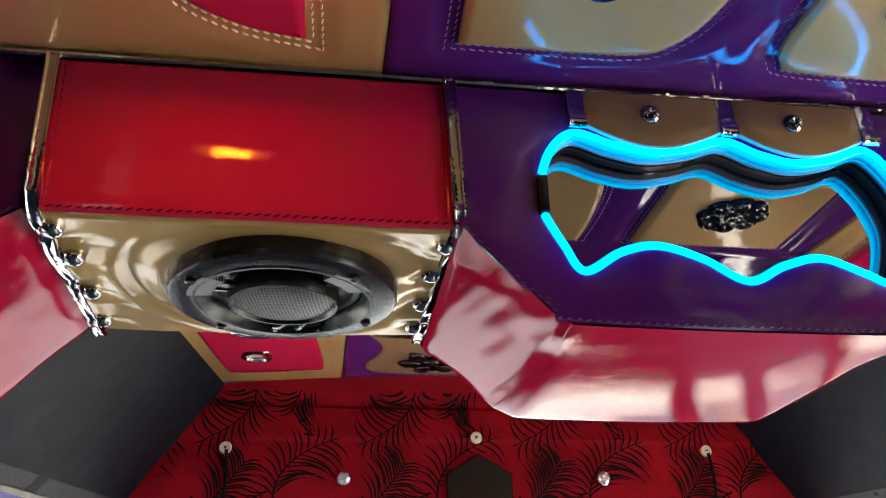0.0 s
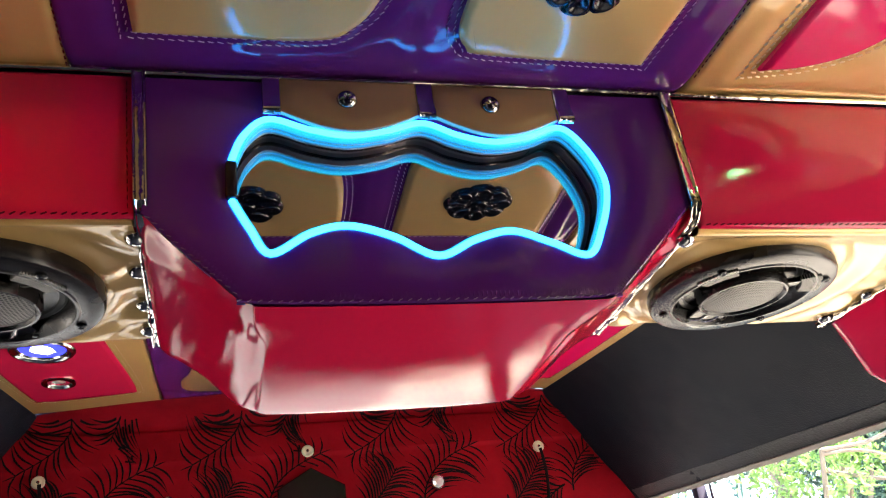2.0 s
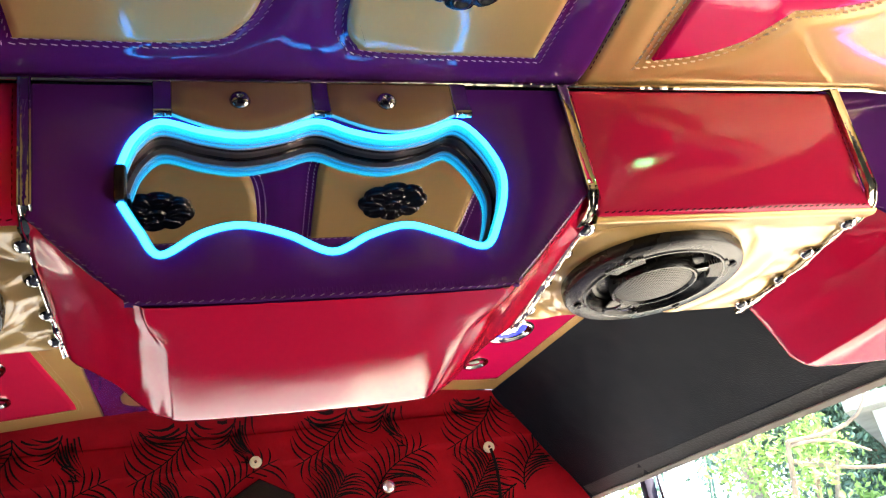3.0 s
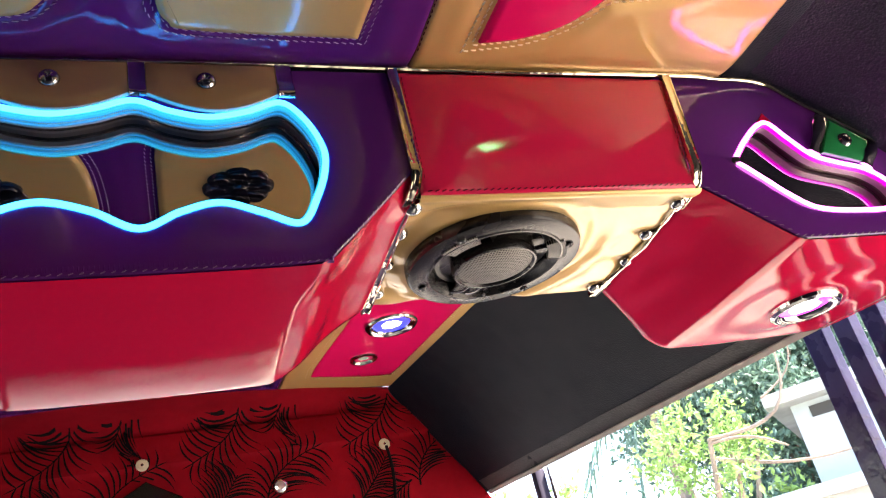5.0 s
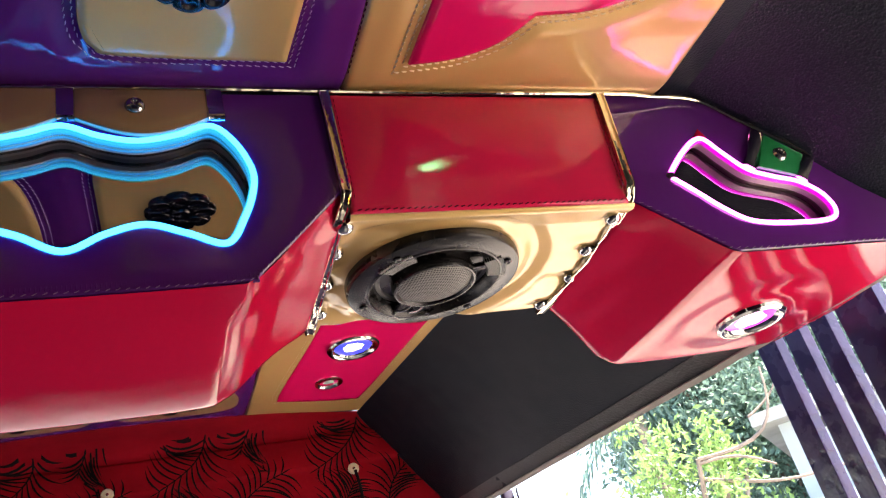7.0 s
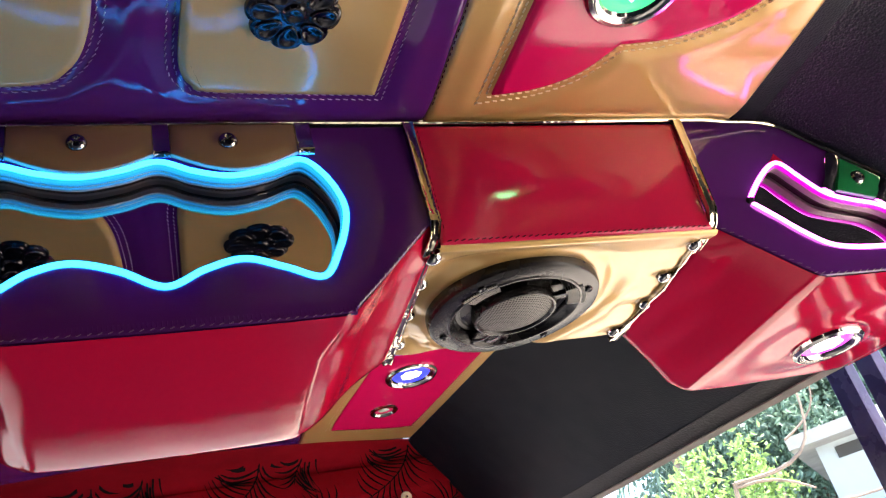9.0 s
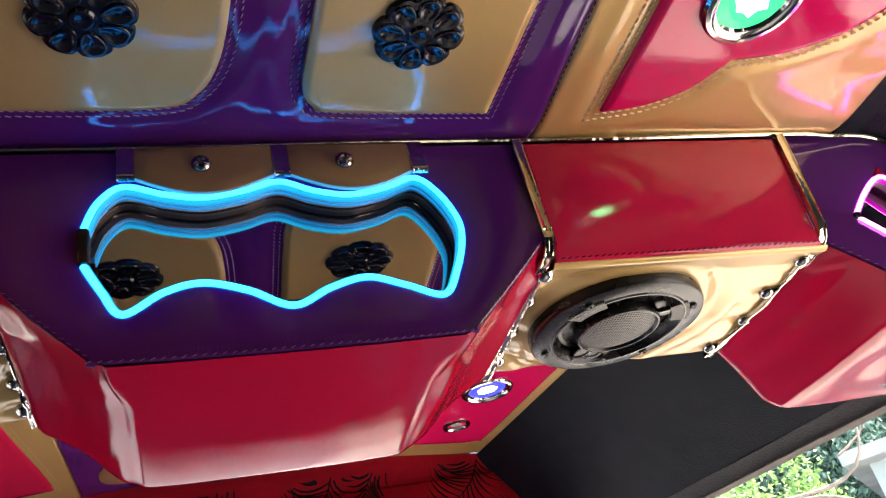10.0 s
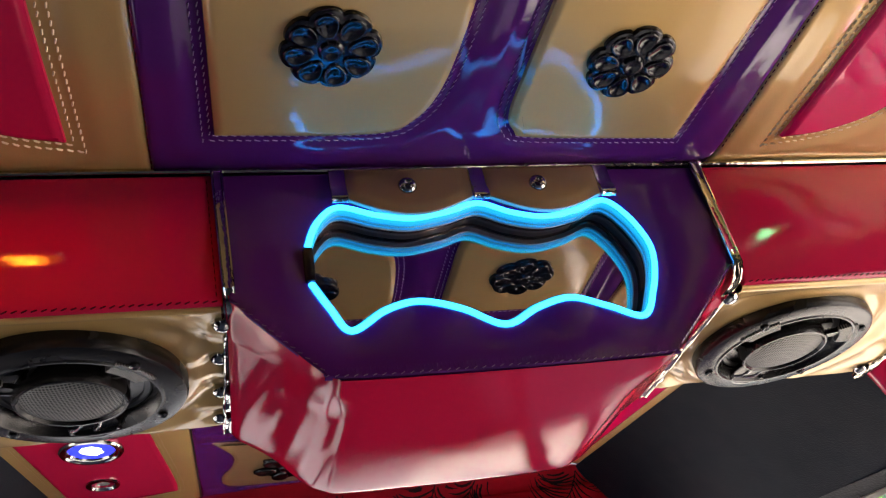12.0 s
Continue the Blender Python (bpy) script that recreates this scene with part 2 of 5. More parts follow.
def lathe(profile, centre, axis="z", steps=40, squash=(1, 1)):
    """Turns (radius, height) pairs about an axis through centre; height counts down from the roof or out from the front."""
    bm, loops = bmesh.new(), []
    for r, h in profile:
        loop = []
        for k in range(steps):
            a = 2 * math.pi * k / steps
            u, v = r * math.cos(a) * squash[0], r * math.sin(a) * squash[1]
            loop.append(bm.verts.new((centre[0] + u, centre[1] + v, centre[2] - h) if axis == "z" else (centre[0] + u, centre[1] - h, centre[2] + v)))
        loops.append(loop)
    for a, b in zip(loops, loops[1:]):
        for i in range(steps):
            j = (i + 1) % steps
            bm.faces.new((a[i], a[j], b[j], b[i]))
    bm.faces.new(loops[-1])
    bm.faces.new(list(reversed(loops[0])))
    return bm


def sweep(path, section, closed=False):
    """Carries a closed section, (side, out) pairs, along a path of (point, out direction)."""
    bm, loops, n = bmesh.new(), [], len(path)
    for i, (p, out) in enumerate(path):
        a = path[(i - 1) % n][0] if closed or i else p
        b = path[(i + 1) % n][0] if closed or i < n - 1 else p
        along = (b - a).normalized()
        side = along.cross(out).normalized()
        loops.append([bm.verts.new(p + side * u + out * v) for u, v in section])
    k = len(section)
    pairs = list(zip(loops, loops[1:])) + ([(loops[-1], loops[0])] if closed else [])
    for a, b in pairs:
        for i in range(k):
            bm.faces.new((a[i], a[(i + 1) % k], b[(i + 1) % k], b[i]))
    if not closed:
        bm.faces.new(loops[0])
        bm.faces.new(list(reversed(loops[-1])))
    return bm


def stitches(line, to3, pitch=0.0075, length=0.0058, width=0.0011, lift=0.0008, closed=False, skew=0.0, bm=None):
    """A row of short raised threads along a line."""
    bm = bm or bmesh.new()
    pts = line + ([line[0]] if closed else [])
    gone, nextone = 0.0, pitch / 2
    for a, b in zip(pts, pts[1:]):
        seg = (b - a).length
        if seg < 1e-9:
            continue
        d = (b - a) / seg
        while nextone <= gone + seg:
            c = a + d * (nextone - gone)
            s = Vector((-d.y, d.x))
            dd = (d + s * (skew + random.uniform(-0.12, 0.12))).normalized()
            ss = Vector((-dd.y, dd.x))
            quad = [c + dd * (x * length / 2) + ss * (y * width / 2) for x, y in ((-1, 0), (-0.7, -1), (0.7, -1), (1, 0), (0.7, 1), (-0.7, 1))]
            base = [bm.verts.new(to3(q.x, q.y, 0)) for q in quad]
            mid = [bm.verts.new(to3(c.x + dd.x * x * length, c.y + dd.y * x * length, lift)) for x in (-0.3, 0.3)]
            for f in ((base[0], base[1], mid[0]), (base[1], base[2], mid[1], mid[0]), (base[2], base[3], mid[1]), (base[3], base[4], mid[1]), (base[4], base[5], mid[0], mid[1]), (base[5], base[0], mid[0])):
                bm.faces.new(f)
            nextone += pitch
        gone += seg
    return bm


def V2(pts):
    return [Vector(p[:2]) for p in pts]


# ---- the vehicle's shell ----
ROOF, FRONT = 1.537, 0.550
REAR_SLOPE = 0.055


def rear_roof(y):
    return 1.553 + REAR_SLOPE * (y - 0.55)


def roof_edge(y):
    """Where the flat lining ends and the black hood side begins: half width and height."""
    if y < 0.6:
        return 0.530, 1.545
    f = min(1.0, (y - 0.6) / 0.93)
    return 0.530 - 0.090 * f, 1.545 + (rear_roof(y) - 1.545) * min(1, f * 4)


def hem_edge(y):
    """The hood's lower edge over the open side."""
    if y < 0.83:
        return min(0.845, 0.747 + (0.83 - y) * 0.300), 1.372
    f = (y - 0.83) / 0.70
    return 0.747 - 0.144 * f, 1.372 + 0.018 * f


def grid(fn, us, vs):
    bm = bmesh.new()
    rows = [[bm.verts.new(fn(u, v)) for v in vs] for u in us]
    for a, b in zip(rows, rows[1:]):
        for i in range(len(vs) - 1):
            bm.faces.new((a[i], a[i + 1], b[i + 1], b[i]))
    return bm


def steps(a, b, n):
    return [a + (b - a) * i / n for i in range(n + 1)]


def thicken(bm, d):
    bmesh.ops.recalc_face_normals(bm, faces=bm.faces)
    bmesh.ops.solidify(bm, geom=bm.faces[:], thickness=d)
    return bm


solo("floor", slab((-0.80, -0.95, 0.30), (0.80, 1.60, 0.34)), FLOOR_MAT, "dark grey rubber floor of the cabin", "floor", kind="structure")

bm = slab((-0.60, -0.92, ROOF + 0.012), (0.60, 0.78, ROOF + 0.05))
solo("ceiling", bm, BLACK_HOOD, "black backing board behind the upholstered ceiling panels", "ceiling", kind="structure")
bm = grid(lambda u, y: (u * roof_edge(y)[0], y, rear_roof(y) + 0.036), steps(-1, 1, 2), steps(0.74, 1.56, 4))
thicken(bm, 0.02)
solo("ceiling", bm, BLACK_HOOD, "black backing board behind the rear ceiling panels", "ceiling", kind="structure")

for side, sidename in ((-1, "west"), (1, "east")):
    def hood(y, v, side=side, lift=0.0):
        (xa, za), (xb, zb) = roof_edge(y), hem_edge(y)
        bow = 0.027 if y < 0.6 else max(0.004, 0.027 * (1 - (y - 0.6) / 0.4))
        x, z = xa + (xb - xa) * v, za + (zb - za) * v + bow * math.sin(math.pi * min(1, v / 0.65) ** 0.6) + 0.30 * bow * math.sin(math.pi * v)
        sag = 0.006 * math.sin(math.pi * v) * noise.noise((y * 4, v * 2, 3.0 * side))
        return (side * (x - lift), y, z - lift + sag)
    stuffname = "wall_" + sidename
    bm = grid(hood, steps(-0.92, 1.557, 60), [0, 0.02, 0.05, 0.08, 0.11, 0.15, 0.2, 0.25, 0.3, 0.35, 0.4, 0.5, 0.6, 0.7, 0.8, 0.9, 0.95, 1.0])
    for v in bm.verts:
        v.co.z += 0.004
    hoodob = solo("hood_side", thicken(bm, 0.006), BLACK_HOOD, "black textured vinyl hood side sloping down from the ceiling", "hood side", kind="structure", sharp=80)
    bm = grid(lambda y, v, h=hood: h(y, v, lift=0.002), steps(-0.92, 1.53, 60), [0.895, 0.91, 0.93, 0.96, 0.99, 1.004, 1.006])
    for v in bm.verts:
        v.co.z += 0.003 + 0.0018 * noise.noise((v.co.y * 9, 1.0, side))
    part("hem", thicken(bm, 0.003), HEM_LIT, hoodob, "folded hem of the hood with the opening's light in its grey")
    # strip laid along the edge to carry that painted light
    bm = grid(lambda y, v, h=hood: h(y, v, lift=0.0045), steps(-0.92, 1.53, 60), [0.982, 0.986, 0.996, 1.008, 1.010])
    for v in bm.verts:
        v.co.z += 0.003 + 0.0012 * noise.noise((v.co.y * 14, 4.0, side))
    part("lit_fold", thicken(bm, 0.003), EDGE_LIT, hoodob, "added pale strip for the lit edge of the hem's fold")
    solo(stuffname, slab((0.800, -0.92, 0.34) if side > 0 else (-0.860, -0.92, 0.34), (0.860, 1.58, 0.66) if side > 0 else (-0.800, 1.58, 0.66)), BODY_PAINT, "dark painted lower side wall of the cabin", "wall", kind="structure")

# the unseen front wall, left solid to keep reflections out of the mirror
solo("wall_front", slab((-0.80, -0.96, 0.34), (0.80, -0.92, 1.56)), BODY_PAINT, "dark unseen front wall, left solid to block daylight", "wall", kind="structure")

# an unseen sheet added over the front of the west side to dim the left
solo("side_blocker", slab((-0.862, -0.92, 0.66), (-0.850, 0.55, 1.385)), BLACK_HOOD, "unseen black sheet added to block daylight from the west", "flap", kind="structure")

# panels added to hide the sky; the gap between them leaves daylight to reflect
for z0, z1 in ((0.34, 1.045), (1.24, 1.52)):
    solo("wall_west", slab((-0.860, 1.555, z0), (-0.602, 1.585, z1)), BODY_PAINT, "dark panel added to block daylight at the rear corner", "wall", kind="structure")

# unseen sheet added to keep daylight out of the mirror and off the left pod
solo("side_blocker", slab((0.850, -0.92, 0.66), (0.862, -0.10, 1.385)), BLACK_HOOD, "unseen black sheet added to block daylight from the front east", "flap", kind="structure")

# the rear wall: an open strip between the seat back and the cloth
for lo, hi in (((-0.80, 1.555, 0.34), (0.80, 1.585, 0.90)), ((-0.80, 1.555, 0.90), (-0.500, 1.585, 1.045)), ((-0.300, 1.555, 0.90), (0.80, 1.585, 1.045)), ((0.55, 1.555, 1.045), (0.60, 1.585, 1.33)), ((-0.650, 1.555, 1.045), (-0.500, 1.585, 1.33)), ((-0.300, 1.555, 1.045), (-0.258, 1.585, 1.33)), ((0.378, 1.555, 1.045), (0.435, 1.585, 1.33)), ((-0.500, 1.555, 1.27), (-0.300, 1.585, 1.33)), ((-0.60, 1.555, 1.33), (0.60, 1.585, 1.66))):
    solo("wall_rear", slab(lo, hi), BODY_PAINT, "dark painted rear wall behind the cloth lining", "wall", kind="structure")


def wall_half(z):
    """Half width of the cloth wall at a height."""
    return min(0.60, 0.452 + (1.610 - z) * 0.64) if z < 1.61 else 0.452


def cove(x):
    return 0.012 + 0.095 * max(0.0, 1 - (x / 0.46) ** 2)


def cloth(u, v):
    """The cloth wall: u across from -1 to 1, v up from 0 to 1, coming forward under the roof at the top."""
    if v < 0.8:
        z = 1.32 + (1.575 - 1.32) * v / 0.8
        y, x = 1.533, u * wall_half(z)
    else:
        a = (v - 0.8) / 0.2
        x = u * wall_half(1.575 + 0.035 * a)
        d = cove(x)
        y = 1.533 - d * (1 - math.cos(a * math.pi / 2))
        z = 1.575 + (rear_roof(1.533 - d) - 1.575) * math.sin(a * math.pi / 2)
    fold = 0.005 * noise.noise((x * 3.1, z * 6.3, 0.0)) + 0.002 * noise.noise((x * 14, z * 11, 5.0))
    if z < 1.575:
        fold -= 0.0045 * min(1.0, max(0.0, (z - 1.515) / 0.004))
    return (x, y + fold, z)


bm = grid(cloth, steps(-1, 1, 90), steps(0, 1, 70))


def in_hexagon(x, z):
    x, z = abs(x), z - 1.428
    return z < 0.063 and z > -0.063 and 0.5 * z + 0.866 * x < 0.060 and -0.5 * z + 0.866 * x < 0.060 and abs(z) < 0.066


cloth_wall = solo("cloth_wall", bm, FABRIC, "red cotton wall lining printed with black fern fronds", "wall lining", kind="structure")


def frond(bm, base, mid, tip, left, right, lean_left=52, lean_right=52, count=13):
    """A flat printed frond: a bowed stem from base to tip with tapering leaflets that sweep forward on both sides."""
    base, mid, tip = Vector(base), Vector(mid), Vector(tip)
    ctrl = mid * 2 - (base + tip) / 2

    def lay(p, h=0.0014):
        fx, fz = p.x, p.y
        if fz < 1.325 or abs(fx) > wall_half(fz) - 0.004 or in_hexagon(fx, fz):
            return None
        top = rear_roof(1.533 - cove(fx)) - 0.006
        if fz < 1.575:
            v = (fz - 1.32) / 0.255 * 0.8
        elif fz < top:
            v = 0.8 + 0.2 * math.asin((fz - 1.575) / (top + 0.006 - 1.575)) / (math.pi / 2)
        else:
            return None
        px, py, pz = cloth(fx / wall_half(fz), v)
        return (px, py - h, pz)

    def stem(s):
        return base * (1 - s) ** 2 + ctrl * 2 * s * (1 - s) + tip * s * s

    def blade(a, b, wide, bow):
        d = b - a
        n = Vector((-d.y, d.x)).normalized()
        line = [a + d * k / 6 + n * bow * math.sin(math.pi * k / 6) for k in range(7)]
        w = [0.5, 0.85, 1.0, 0.95, 0.75, 0.45, 0.08]
        for k in range(6):
            quad = [lay(line[k] - n * wide * w[k] / 2), lay(line[k + 1] - n * wide * w[k + 1] / 2), lay(line[k + 1] + n * wide * w[k + 1] / 2), lay(line[k] + n * wide * w[k] / 2)]
            if all(quad):
                bm.faces.new([bm.verts.new(q) for q in quad])
    for k in range(12):
        blade(stem(k / 12), stem(min(1.0, (k + 1.3) / 12)), 0.0040 - 0.00018 * k, 0)
    for k in range(count):
        s = 0.06 + 0.92 * k / count
        along = (stem(s + 0.01) - stem(s)).normalized()
        for sgn, reach, lean in ((1, left, lean_left), (-1, right, lean_right)):
            a = radians(lean + random.uniform(-5, 5)) * sgn
            d = Vector((along.x * math.cos(a) - along.y * math.sin(a), along.x * math.sin(a) + along.y * math.cos(a)))
            size = reach * (0.35 + 0.65 * math.sin(math.pi * min(1.0, 0.18 + 0.80 * s))) * random.uniform(0.86, 1.1)
            blade(stem(s), stem(s) + d * size, 0.0033, -sgn * size * 0.13)


random.seed(11)
bm = bmesh.new()
FERNS = [((-0.385, 1.614), (-0.403, 1.555), (-0.484, 1.506), 0.062, 0.085, 60, 84),
         ((-0.268, 1.622), (-0.306, 1.596), (-0.322, 1.558), 0.072, 0.052, 62, 46, 9),
         ((-0.348, 1.418), (-0.322, 1.481), (-0.238, 1.523), 0.056, 0.088, 66, 64),
         ((-0.186, 1.405), (-0.152, 1.443), (-0.124, 1.483), 0.074, 0.058, 66, 56)]
for row in (0.0, -0.190):
    for col in range(-2, 4):
        for base, mid, tip, left, right, la, ra, *count in FERNS:
            dx, dz = col * 0.272 + 0.09 * row / 0.19 + random.uniform(-0.004, 0.004), row + random.uniform(-0.003, 0.003)
            frond(bm, (base[0] + dx, base[1] + dz), (mid[0] + dx, mid[1] + dz), (tip[0] + dx, tip[1] + dz), left, right, la, ra, *count)
        dx = col * 0.272
        for a, b in (((-0.311, 1.548), (-0.283, 1.521)), ((-0.300, 1.525), (-0.286, 1.523)), ((-0.290, 1.534), (-0.288, 1.524))):
            frond(bm, (a[0] + dx, a[1] + row), ((a[0] + b[0]) / 2 + dx, (a[1] + b[1]) / 2 + row), (b[0] + dx, b[1] + row), 0.0, 0.0, count=0)
tagged(part("fern_print", bm, PRINT, cloth_wall, "black printed fern fronds", smooth=False), kind="stuff")

# the small six-sided rear window in the cloth
bm = bmesh.new()
hexa = [Vector((0.066 * math.sin(k * math.pi / 3), 1.428 + 0.066 * math.cos(k * math.pi / 3))) for k in range(6)]
window = thing("window_1", "small six-sided rear window with dark film", "window", kind="structure")
part("pane", pad(hexa, on_front(1.533), 0.010, 0.002, 0.0), FILM, window)


def cord(x, z):
    """A thin dark cord hanging from a button."""
    path = [(Vector((x + 0.004 * math.sin(k * 0.5), 1.522, z - 0.014 * k)), Vector((0, -1, 0))) for k in range(15)]
    return sweep(path, [(0.0030 * math.cos(a), 0.0030 * math.sin(a)) for a in steps(0, 2 * math.pi * 7 / 8, 7)])


for x, z in ((-0.428, 1.500), (-0.004, 1.522), (0.414, 1.503)):
    b = thing("wall_button", "round cream pearl button sewn on the red cloth wall", "button", (x, 1.526, z), "cloth wall buttons")
    part("disc", lathe([(0.0098, -0.002), (0.0104, 0.0015), (0.0092, 0.0036), (0.0076, 0.0040), (0.0064, 0.0030), (0.003, 0.0028)], (0, 0, 0), "y", 24), CREAM, b)
    part("stud", lathe([(0.0025, 0.002), (0.0025, 0.0042), (0.0012, 0.005)], (0, 0, 0), "y", 12), STEEL, b, "small metal stud")
    if abs(x) > 0.1:
        solo("hanging_cord", cord(x + 0.002, z - 0.004), PRINT, "thin dark twisted cord hanging from a button", "cord", "hanging cords")
for x, z in ((-0.231, 1.450), (0.218, 1.453)):
    b = thing("crystal_button", "clear faceted crystal button set in the red cloth wall", "button", (x, 1.526, z), "crystal wall buttons")
    part("ring", lathe([(0.0120, -0.002), (0.0134, 0.001), (0.0120, 0.0040), (0.0098, 0.0044)], (0, 0, 0), "y", 28), STEEL, b, "polished metal ring")
    part("crystal", lathe([(0.0105, 0.002), (0.0100, 0.0056), (0.0060, 0.0086), (0.0022, 0.0090)], (0, 0, 0), "y", 10), CLEAR, b, "clear faceted glass", sharp=10)

# posts at the open sides
for side in (-1, 1):
    for y0, y1 in ((0.861, 0.897), (0.814, 0.843), (0.767, 0.796), (0.688, 0.751)):
        lo, hi = (0.830, y0, 0.55), (0.846, y1, 1.46)
        if side < 0:
            lo, hi = (-0.846, y0, 0.55), (-0.830, y1, 1.46)
        solo("door_post", slab(lo, hi, 0.0010), POST_PAINT, "upright square purple-painted steel post beside the doorway", "post", "doorway posts", sharp=20)
    x0, x1 = sorted((side * 0.628, side * 0.648))
    solo("rear_post", slab((x0, 1.385, 0.60), (x1, 1.405, 1.386), 0.004), BODY_PAINT, "slim dark post of the rear side opening", "post", "rear side posts")
    x0, x1 = sorted((side * 0.650, side * 0.658))
    solo("rear_rail", slab((x0, 1.375, 0.60), (x1, 1.385, 1.386), 0.003), BRASS, "slim pale metal strip beside the rear post", "rail", "rear side strips")


# ---- the ceiling lining ----
def insert_panel(parent, name, outline, mat, to3, thread, rows, sunk=0.0):
    gauge = (0.0062, 0.0046, 0.0008, 0.0006) if thread is THREAD_LILAC else (0.0066, 0.0050, 0.0014, 0.0012)
    ob = part(name, pad(outline, lambda u, v, h: to3(u, v, h - sunk * 1.5), 0.0030 + sunk * 1.5, 0.0020, 0.0010 + sunk * 0.4), mat, parent)
    bm = bmesh.new()
    for d in rows:
        stitches(inset(outline, -d), lambda u, v, h: to3(u, v, h - sunk * 0.55), *gauge, closed=True, bm=bm, skew=0.22)
    tagged(part("stitching", bm, thread, parent, "raised row of thread", smooth=False), kind="stuff")
    return ob


def flower(x, y, z, radius, spin, mat, petals=8, pointed=False, name="rosette", label="glossy black plastic flower rosette screwed to the ceiling"):
    f_thing = thing(name, label, "rosette", (x, y, z), "ceiling rosettes")
    n = petals * 12
    outline = []
    for k in range(n):
        a = 2 * math.pi * k / n
        lobe = abs(math.sin(petals * a / 2)) ** (0.50 if not pointed else 1.6)
        r = radius * ((0.87 + 0.13 * lobe) if not pointed else (0.35 + 0.65 * lobe))
        outline.append(Vector((r * math.cos(a + spin), r * math.sin(a + spin))))
    part("plate", pad(outline, on_roof(0), 0.0046, 0.0026, 0.0), mat, f_thing)
    for k in range(petals):
        a = spin + 2 * math.pi * (k + 0.5) / petals
        bm, loops = bmesh.new(), []
        for f, h in ((1.0, 0.0040), (0.95, 0.0058), (0.87, 0.0061), (0.66, 0.0052), (0.36, 0.0047), (0.12, 0.0046)):
            loop = []
            for q in range(20):
                c, d = math.cos(q * math.pi / 10), math.sin(q * math.pi / 10)
                loop.append(bm.verts.new((radius * (0.62 + 0.31 * f * c), radius * (0.235 + 0.075 * f * c) * f * d, -h)))
            loops.append(loop)
        for m, n in zip(loops, loops[1:]):
            for q in range(20):
                bm.faces.new((m[q], m[(q + 1) % 20], n[(q + 1) % 20], n[q]))
        bm.faces.new(loops[-1])
        bmesh.ops.rotate(bm, verts=bm.verts, cent=(0, 0, 0), matrix=Matrix.Rotation(a, 3, "Z"))
        part("petal", bm, mat, f_thing, sharp=70)
    part("boss", lathe([(radius * 0.26, 0.002), (radius * 0.26, 0.0052), (radius * 0.22, 0.0068), (radius * 0.17, 0.0071), (radius * 0.06, 0.0060)], (0, 0, 0), "z", 24), mat, f_thing)
    return f_thing


face = on_roof(ROOF)
F0 = -0.90


SUNK = 0.0018


def cover(x0, x1, seed, seams):
    """A padded vinyl cover: a little uneven, drawn in along the sewn seams, turned up at the sides and rolled up where it meets the console."""
    xs = [x0, x0 + 0.0006, x0 + 0.0018, x0 + 0.004] + steps(x0 + 0.007, x1 - 0.007, round((x1 - x0) / 0.0034)) + [x1 - 0.004, x1 - 0.0018, x1 - 0.0006, x1]
    ys = steps(F0, 0.23, 16) + steps(0.235, 0.520, 84) + steps(0.523, 0.556, 14)
    line = []
    for outline, d in seams:
        ring = inset(outline, -d)
        for p, q in zip(ring, ring[1:] + ring[:1]):
            n = max(1, int((q - p).length / 0.002))
            line += [tuple(p.lerp(q, k / n)) for k in range(n)]
    line = np.array(line)

    def at(x, y):
        side = min(x - x0, x1 - x)
        z = ROOF + 0.0060 * max(0.0, (y - 0.521) / 0.035) ** 2 + 0.0028 * max(0.0, 1 - side / 0.004) ** 2
        z += 0.0007 * noise.noise((x * 6.0, y * 7.0, seed)) + 0.00022 * noise.noise((x * 24.0, y * 20.0, seed + 5.0))
        d = math.sqrt(((line - (x, y)) ** 2).sum(axis=1).min())
        return (x, y, z + SUNK * math.exp(-(d / 0.0090) ** 2) - 0.0007 * math.exp(-((d - 0.017) / 0.008) ** 2))
    bm = grid(at, xs, ys)
    rim = [(x, F0) for x in xs] + [(x1, y) for y in ys[1:]] + [(x, ys[-1]) for x in xs[-2::-1]] + [(x0, y) for y in ys[-2:0:-1]]
    low = [bm.verts.new(at(x, y)) for x, y in rim]
    high = [bm.verts.new((x, y, ROOF + 0.0115)) for x, y in rim]
    for k in range(len(rim)):
        j = (k + 1) % len(rim)
        bm.faces.new((low[k], low[j], high[j], high[k]))
    bm.faces.new(high)
    return bm


mid = thing("ceiling_panel", "purple vinyl ceiling panel with two stitched gold insets", "ceiling panel", group="front ceiling panels")
g1 = curve([(-0.196, 0.353, 0), (-0.1915, 0.5075, 0), (-0.082, 0.507), (-0.052, 0.492), (-0.037, 0.458), (-0.0305, 0.400), (-0.030, 0.353, 0)], 6, True)
g2 = curve([(0.0235, 0.353, 0), (0.0195, 0.440), (0.0185, 0.485), (0.026, 0.504), (0.046, 0.512), (0.165, 0.514, 0), (0.170, 0.444), (0.1755, 0.353, 0)], 6, True)
part("cover", cover(-0.2365, 0.2169, 1.0, [(g1, 0.0055), (g2, 0.0055)]), PURPLE, mid, sharp=60)
insert_panel(mid, "inset", g1, GOLD, face, THREAD_LILAC, (0.003, 0.008), SUNK)
insert_panel(mid, "inset", g2, GOLD, face, THREAD_LILAC, (0.003, 0.008), SUNK)
tagged(part("seam", stitches(V2([(-0.2355, -0.3), (-0.2355, 0.545)]), face, 0.006, 0.004), THREAD_DARK, mid, smooth=False), kind="stuff")
